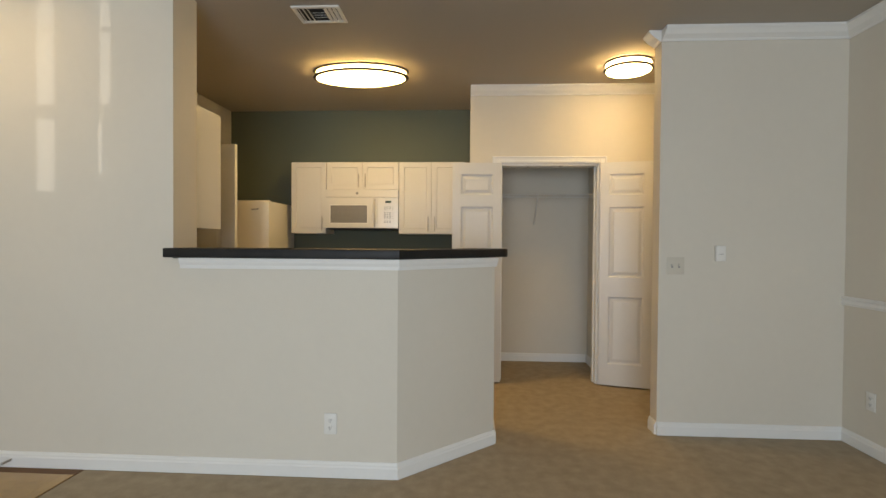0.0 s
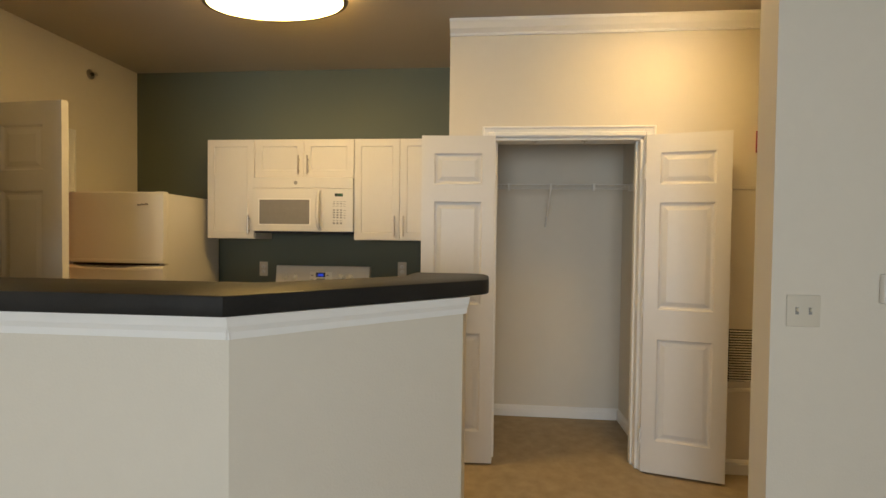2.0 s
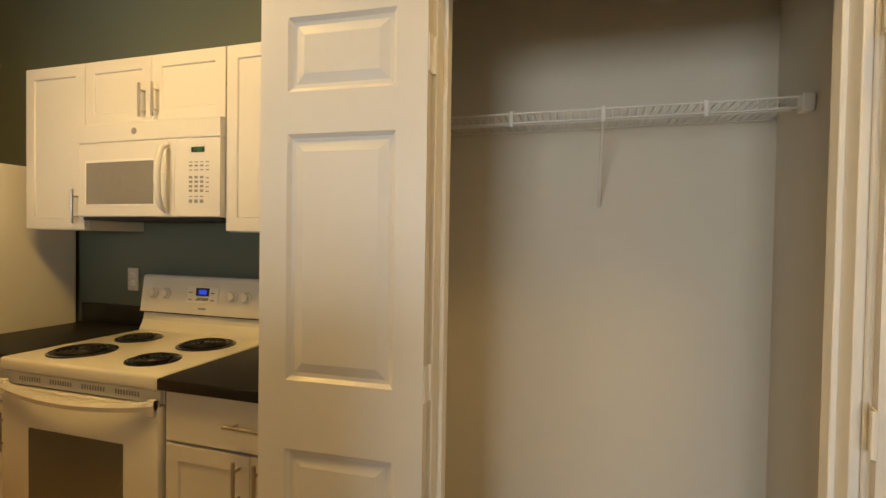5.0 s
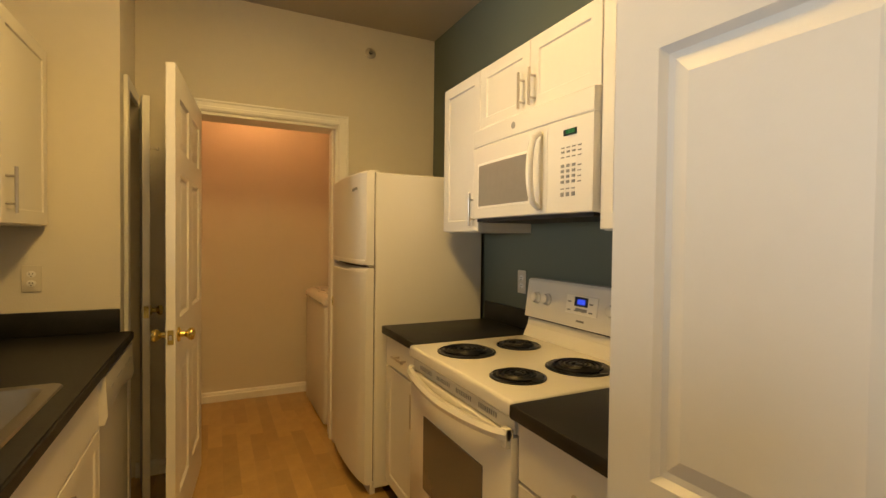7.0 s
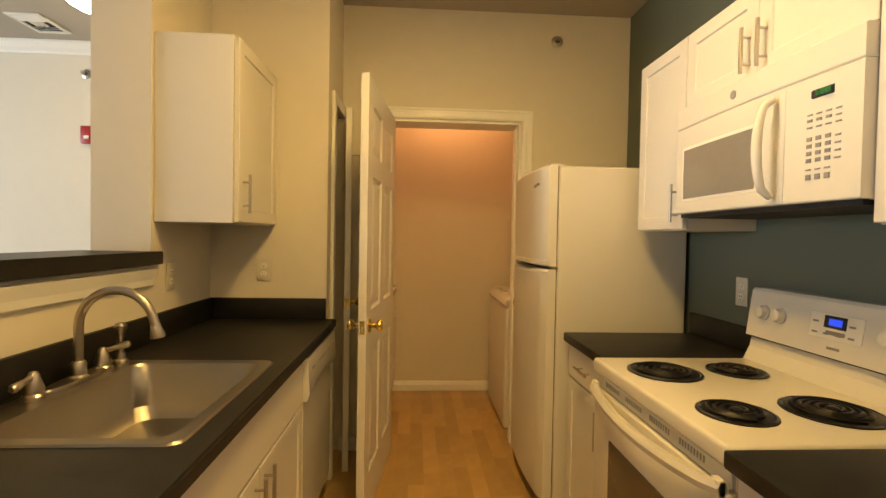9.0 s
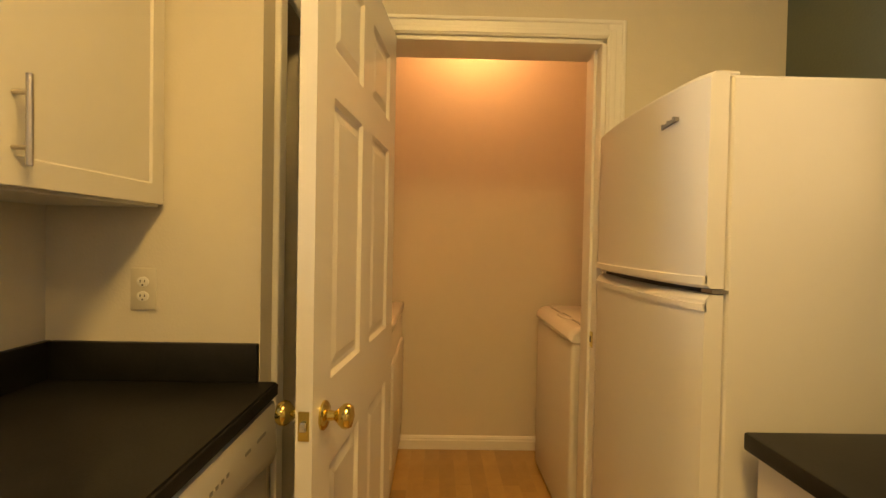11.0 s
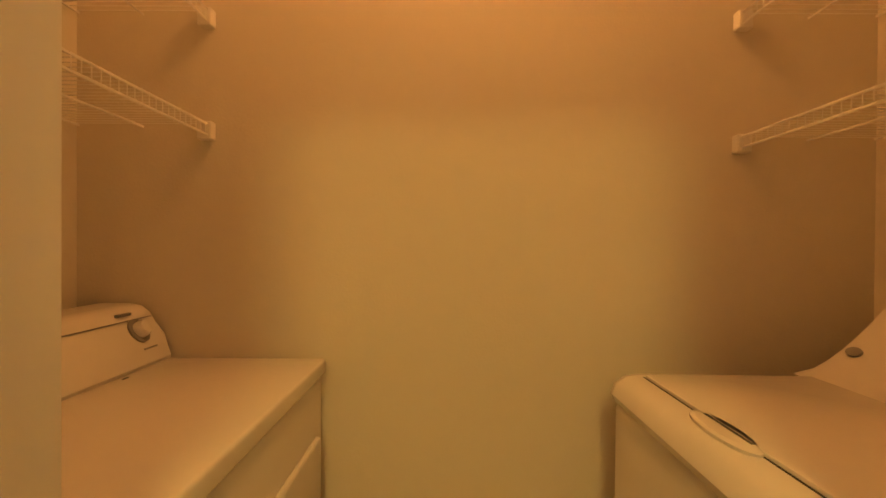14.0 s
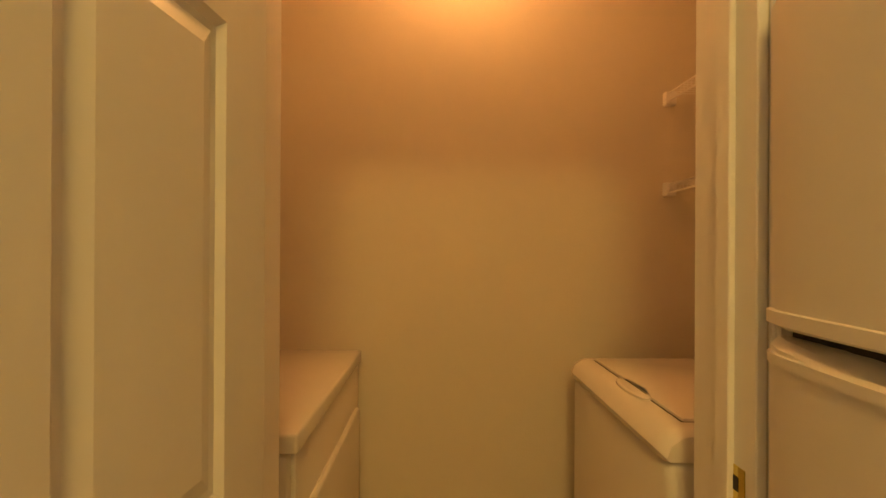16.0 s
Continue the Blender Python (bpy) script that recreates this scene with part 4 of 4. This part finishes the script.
a_, b_ = ([bm.verts.new((x, y, z)) for y, z in pr] for x in (WX0 + 0.008, WX1 - 0.008))
for i in range(len(pr)):
    bm.faces.new((a_[i], a_[(i + 1) % len(pr)], b_[(i + 1) % len(pr)], b_[i]))
bm.faces.new(a_[::-1]), bm.faces.new(b_)
wc = part("console", bm, SMOOTH, wa, "", True)
part("badge", lathe(bmesh.new(), [(0.017, -0.003), (0.017, 0.003), (0.014, 0.004)], Matrix.Translation((WX0 + 0.05, 5.01, 1.0)) @ Euler((radians(45), 0, 0)).to_matrix().to_4x4() @ Matrix.Diagonal((1.3, 0.8, 1, 1)), 20), GREYP, wc, "oval grey badge", True)


def wire_shelf(m, length, depth, caps, label):
    """Vinyl-coated wire shelf; back along local y = 0, front at y = -depth, runs along x, deck at z = 0."""
    ob = thing("wire_shelf", m, label, "shelf", "wire shelves")
    for y, z in ((-0.01, 0.0), (-depth / 2, -0.004), (-depth, 0.0), (-depth, -0.032)):
        part("rail", tube(bmesh.new(), [(0.004, y, z), (length - 0.004, y, z)], 0.0035, 6), WIRE, ob)
    bm = bmesh.new()
    n = int(length / 0.0255)
    for i in range(n):
        x = 0.015 + (length - 0.03) * i / (n - 1)
        tube(bm, [(x, 0, 0.003), (x, -depth - 0.002, 0.003), (x, -depth - 0.002, -0.032)], 0.0017, 4)
    tagged(part("wire_deck", bm, WIRE, ob), kind="stuff")
    for x, s in caps:
        part("end_bracket", B(x - 0.016, x + 0.016, -depth - 0.012, -depth + 0.03, -0.045, 0.008, 0.003, 1), WIRE, ob, "white plastic end bracket")
    return ob


SL = 0.985
for y0, z, turn, d in ((2.892, 1.608, 180, 0.405), (2.892, 1.94, 180, 0.405), (LAU_N - 0.002, 1.578, 0, 0.415), (LAU_N - 0.002, 1.938, 0, 0.415)):
    x0 = LAU + 0.004 if turn == 0 else LAU + 0.004 + SL
    wire_shelf(pose(x0, y0, z, 0, 0, turn), SL, d, ((0.014 if turn == 0 else SL - 0.014, 1),), "white vinyl-coated wire shelf in the laundry")
cs = wire_shelf(pose(CL_X + 0.103, 5.188, 1.80), 1.18, 0.29, ((0.014, 1), (1.166, 1)), "white wire closet shelf with a brace")
part("brace", tube(bmesh.new(), [(0.60, -0.28, -0.03), (0.60, -0.02, -0.285), (0.60, -0.003, -0.30)], 0.006, 6), WIRE, cs, "slanting white support brace")
for x in (0.30, 0.60, 0.90):
    part("clip", B(x - 0.007, x + 0.007, -0.296, -0.284, -0.045, 0.008, 0.002, 1), WIRE, cs)

# ---- plates and fittings ----


def plate(m, kind, label):
    """Wall plate; the wall is local y = 0 and the front looks to -y."""
    ob = thing("wall_outlet" if kind == "outlet" else "light_switch", m, label, "outlet" if kind == "outlet" else "switch")
    w = 0.035 if kind == "outlet" else 0.058
    part("cover", B(-w, w, -0.006, -0.0005, -0.058, 0.058, 0.003, 2), PLASTIC if label.startswith("white duplex") else ALMOND, ob, "", True)
    if kind == "outlet":
        for z in (-0.02, 0.02):
            r = part("receptacle", lathe(bmesh.new(), [(0.0165, 0.0055), (0.0165, 0.008), (0.015, 0.0085)], Matrix.Translation((0, 0, z)) @ Euler((radians(90), 0, 0)).to_matrix().to_4x4(), 16, 0.86), PLASTIC, ob, "", True)
            # Dark blocks on the face paint the shade inside the slots.
            bm = bmesh.new()
            for x, h in ((-0.006, 0.004), (0.006, 0.0032)):
                box(bm, x - 0.0012, x + 0.0012, -0.0092, -0.008, z + 0.002 - h, z + 0.002 + h)
            box(bm, -0.002, 0.002, -0.0092, -0.008, z - 0.011, z - 0.007)
            part("slots", bm, DARK, r)
    else:
        for x in (-0.023, 0.023):
            part("surround", B(x - 0.006, x + 0.006, -0.0068, -0.0055, -0.013, 0.013), GREYP, ob)
            part("toggle", B(x - 0.004, x + 0.004, -0.016, -0.006, -0.002, 0.012, 0.0015, 1), ALMOND, ob)
    return ob


plate(pose(-0.58, BAR_Y, 0.295), "outlet", "white duplex outlet low on the bar wall")
plate(pose(1.573, RW_Y, 1.152), "switch", "white double light switch plate on the partition")
plate(pose(2.675, 3.02, 0.33, 0, 0, -90), "outlet", "white duplex outlet low on the dining wall")
plate(pose(STUB_X, 3.03, 1.153, 0, 0, 90), "outlet", "almond duplex outlet over the sink counter")
plate(pose(-1.62, BAR_B, 1.145, 0, 0, 180), "outlet", "almond outlet beside the bar ledge")
plate(pose(-1.38, NORTH, 1.135), "outlet", "white outlet on the green wall")
plate(pose(-0.235, NORTH, 1.15), "outlet", "white outlet on the green wall")

th = thing("thermostat", pose(1.86, RW_Y, 1.238), "small white wall sensor on the partition", "thermostat")
part("case", B(-0.032, 0.032, -0.028, -0.0005, -0.052, 0.052, 0.005, 2), PLASTIC, th, "", True)
part("slot", B(-0.016, 0.016, -0.0287, -0.027, -0.006, -0.003), GREYP, th)


def fire_alarm(m, label):
    ob = thing("fire_alarm", m, label, "fire alarm", "fire alarms")
    part("case", B(-0.046, 0.046, -0.04, -0.0005, -0.065, 0.065, 0.006, 2), RED, ob, "", True)
    part("strobe", B(-0.018, 0.018, -0.05, -0.039, -0.035, -0.008, 0.004, 1), PLASTIC, ob, "clear white strobe lens")


fire_alarm(pose(2.055, CL_Y, 1.995), "red wall fire alarm strobe by the closet")
fire_alarm(pose(-3.28, 1.335, 2.06, 0, 0, 90), "red wall fire alarm strobe in the living room")


def sprinkler(m, label):
    ob = thing("sprinkler_head", m, label, "sprinkler", "sidewall sprinklers")
    r90 = Euler((radians(90), 0, 0)).to_matrix().to_4x4()
    part("escutcheon", lathe(bmesh.new(), [(0.036, 0.0005), (0.036, 0.003), (0.018, 0.010)], r90, 20), NICKEL, ob, "", True)
    part("nozzle", lathe(bmesh.new(), [(0.012, 0.008), (0.012, 0.02), (0.006, 0.03), (0.006, 0.042)], r90, 12), BRONZE, ob, "", True)
    part("deflector", B(-0.014, 0.014, -0.045, -0.041, -0.01, 0.012), NICKEL, ob)


sprinkler(pose(WEST, 4.672, 2.572, 0, 0, 90), "nickel sidewall sprinkler over the laundry door")
sprinkler(pose(-3.28, 1.31, 2.52, 0, 0, 90), "nickel sidewall sprinkler in the living room")


def ceiling_vent(m, w, d, label):
    ob = thing("ceiling_vent", m, label, "air vent", "ceiling air vents")
    bm = bmesh.new()
    for b in ((-w / 2, w / 2, -d / 2, -d / 2 + 0.025), (-w / 2, w / 2, d / 2 - 0.025, d / 2), (-w / 2, -w / 2 + 0.025, -d / 2 + 0.025, d / 2 - 0.025), (w / 2 - 0.025, w / 2, -d / 2 + 0.025, d / 2 - 0.025)):
        box(bm, *b, -0.012, -0.0005, 0.003, 1)
    part("frame", bm, PLASTIC, ob)
    # Flat dark sheet under the ceiling paints the shaded hollow behind the slats.
    part("duct_shade", B(-w / 2 + 0.02, w / 2 - 0.02, -d / 2 + 0.02, d / 2 - 0.02, -0.002, -0.0008), DARK, ob)
    n = 9
    for i in range(n):
        x = -w / 2 + 0.04 + (w - 0.08) * i / (n - 1)
        if 3 <= i <= 5:
            continue
        b2 = B(-0.010, 0.010, -d / 2 + 0.025, d / 2 - 0.025, -0.0008, 0.0008)
        b2.transform(Matrix.Translation((x, 0, -0.009)) @ Euler((0, radians(35 if i < 4 else -35), 0)).to_matrix().to_4x4())
        part("slat", b2, PLASTIC, ob)
    for y in (-0.03, 0.0, 0.03):
        b2 = B(-0.04, 0.04, -0.009, 0.009, -0.0008, 0.0008)
        b2.transform(Matrix.Translation((0, y, -0.009)) @ Euler((radians(30), 0, 0)).to_matrix().to_4x4())
        part("slat", b2, PLASTIC, ob)


ceiling_vent(pose(-0.775, 2.935, CEIL_Z), 0.30, 0.22, "grey-white louvred ceiling air vent over the bar")
ceiling_vent(pose(-2.92, 1.24, CEIL_Z), 0.30, 0.22, "grey-white louvred ceiling air vent in the living room")
sd = thing("smoke_detector", pose(-2.90, 1.70, CEIL_Z), "round white ceiling smoke detector", "smoke detector")
part("base", lathe(bmesh.new(), [(0.045, -0.045), (0.062, -0.03), (0.07, -0.012), (0.07, -0.0005)], Matrix(), 24), PLASTIC, sd, "", True)
part("grille", lathe(bmesh.new(), [(0.03, -0.048), (0.03, -0.044)], Matrix(), 16), GREYP, sd)

ap = thing("access_panel", pose(1.82, CL_Y, 0.50), "cream painted access panel with a louvred grille", "panel")
bm = bmesh.new()
for b in ((0, 0.30, 0, 0.025), (0, 0.30, 1.21, 1.237), (0, 0.02, 0.025, 1.21), (0.28, 0.30, 0.025, 1.21)):
    box(bm, b[0], b[1], -0.02, -0.0005, b[2], b[3], 0.003, 1)
part("frame", bm, WALL, ap)
part("door", B(0.021, 0.279, -0.014, -0.001, 0.026, 1.209, 0.002, 1), WALL, ap)
# Dark sheet on the closed panel stands for shade between the louvres.
part("grille_shade_sheet", B(0.06, 0.262, -0.0155, -0.013, 0.065, 0.378), DARK, ap)
for i in range(20):
    b2 = B(0.062, 0.26, -0.006, 0.006, -0.0012, 0.0012)
    b2.transform(Matrix.Translation((0, -0.019, 0.073 + i * 0.0155)) @ Euler((radians(35), 0, 0)).to_matrix().to_4x4())
    part("slat", b2, WALL, ap)
part("latch", lathe(bmesh.new(), [(0.008, 0.0), (0.008, 0.010)], Matrix.Translation((0.265, -0.014, 0.95)) @ Euler((radians(90), 0, 0)).to_matrix().to_4x4(), 12), NICKEL, ap)

ds = thing("door_stop", pose(-2.42, BAR_Y - 0.016, 0.045), "spring door stop screwed to the baseboard", "door stop")
part("spring", tube(bmesh.new(), [(0.0055 * math.cos(k * 0.9), -k * 0.0011, 0.0055 * math.sin(k * 0.9)) for k in range(60)], 0.0013, 5), NICKEL, ds, "", True)
part("tip", lathe(bmesh.new(), [(0.008, 0.064), (0.008, 0.078), (0.005, 0.08)], Euler((radians(90), 0, 0)).to_matrix().to_4x4(), 12), PLASTIC, ds)

bm = bmesh.new()
st = thing("strike_plate", pose(WEST - 0.045, LD1 - 0.018, 0.93), "worn brass strike plate on the laundry jamb", "strike plate")
part("plate", B(-0.018, 0.024, -0.0025, -0.0003, -0.03, 0.03, 0.001, 1), BRASS, st)
# No opening is cut: a dark block paints the shaded latch recess.
part("hole", B(-0.008, 0.008, -0.0032, -0.002, -0.012, 0.012), DARK, st)
for x in (0.72, 1.02):
    bc = thing("ball_catch", pose(x, CL_Y + 0.02, 2.012), "small metal ball catch in the closet head", "catch")
    part("plate", B(-0.02, 0.02, -0.012, 0.012, -0.003, -0.0003), NICKEL, bc)
    part("ball", lathe(bmesh.new(), [(0.003, -0.012), (0.006, -0.008), (0.006, -0.003)], Matrix(), 10), NICKEL, bc)

pd = thing("pantry_door", pose(PX0 + 0.004, STUB_Y + 0.022, 0.012, 0, 0, 9), "narrow white pantry door standing ajar", "door")
part("slab", B(0, 0.285, 0, 0.034, 0, 2.03, 0.002, 1), DOOR, pd)
mm = Matrix.Translation((0.235, 0.034, 0.95)) @ Euler((radians(-90), 0, 0)).to_matrix().to_4x4()
part("knob", lathe(bmesh.new(), [(0.03, 0.0), (0.028, 0.006), (0.011, 0.012), (0.011, 0.028), (0.025, 0.042), (0.024, 0.056), (0.008, 0.062)], mm, 20), BRASS, pd, "brass knob", True)
part("latch_plate", B(0.285, 0.287, 0.006, 0.028, 0.92, 0.98), BRASS, pd)
part("hook", tube(bmesh.new(), [(0.20, 0.034, 1.78), (0.20, 0.06, 1.785), (0.20, 0.075, 1.775), (0.20, 0.078, 1.79)], 0.004, 6), NICKEL, pd, "small coat hook")

# ---- window behind the walk ----
wi = thing("window_1", pose(0, -3.475, 0), "wide white-framed living room window", "window", kind="structure")
# Added opaque panel on solid wall; window_daylight before it stands in for sky light.
part("pane", B(W0, W1, -0.004, 0.0, 0.12, 2.35), TRIM, wi, "opaque pale panel added in place of glass, out of view")
for x0, x1 in ((W0, W0 + 0.05), (W1 - 0.05, W1), (-0.75, -0.70), (0.20, 0.25)):
    part("mullion", B(x0, x1, 0.001, 0.03, 0.12, 2.35, 0.004, 1), TRIM, wi)
for z in (0.12, 2.30):
    part("rail", B(W0 + 0.05, W1 - 0.05, 0.001, 0.028, z, z + 0.05, 0.004, 1), TRIM, wi)

# ---- wood floor, strip by strip ----
fl = solid("floor_wood", prism(bmesh.new(), [(LAU, BAR_B), (-0.36, BAR_B + 0.01), (0.15, 3.17), (CL_X, 3.34), (CL_X, NORTH), (WEST, NORTH), (WEST, LAU_N), (LAU, LAU_N)], -0.002, 0.001), UNDER, "honey oak laminate strip floor of kitchen and laundry", "floor", kind="structure")
fe = solid("floor_wood_entry", B(-3.27, -1.99, 0.4, BAR_Y - 0.017, -0.002, 0.001), UNDER, "honey oak laminate strip floor beside the carpet", "floor", kind="structure")
rng = random.Random(4)
STRIPS = {}


def strip(parent, x0, x1, y, w):
    key = (round(x1 - x0, 2), w)
    if key not in STRIPS:
        me = bpy.data.meshes.new("plank")
        bm = B(0.0001, key[0] - 0.0001, 0.0001, w - 0.0001, 0, 0.005)
        top = [e_ for e_ in bm.edges if all(v.co.z > 0.004 for v in e_.verts)]
        bmesh.ops.bevel(bm, geom=top, offset=0.0003, segments=1, affect="EDGES")
        bm.to_mesh(me)
        bm.free()
        me.materials.append(WOOD)
        STRIPS[key] = me
    ob = new("plank", STRIPS[key])
    ob.parent = parent
    ob.location = (x0, y, 0.001)


SW = 0.085
y = 3.28
while y < 4.52:
    x = LAU + 0.02
    while x < CL_X - 0.05:
        w = min(rng.choice((0.30, 0.36, 0.42, 0.48, 0.54)), round(CL_X - x, 2))
        strip(fl, x, x + w, y, SW)
        x += w
    y += SW
y = 1.68
while y < BAR_Y - 0.1:
    x = -3.25
    while x < -2.03:
        w = min(rng.choice((0.36, 0.42, 0.48)), round(-1.99 - x, 2))
        strip(fe, x, x + w, y, SW)
        x += w
    y += SW
tb = solid("trim_threshold", B(CL_X - 0.004, CL_X + 0.03, 3.34, CL_Y, 0, 0.007, 0.003, 1), UNDER, "thin wooden strip between carpet and laminate", "threshold", kind="structure")
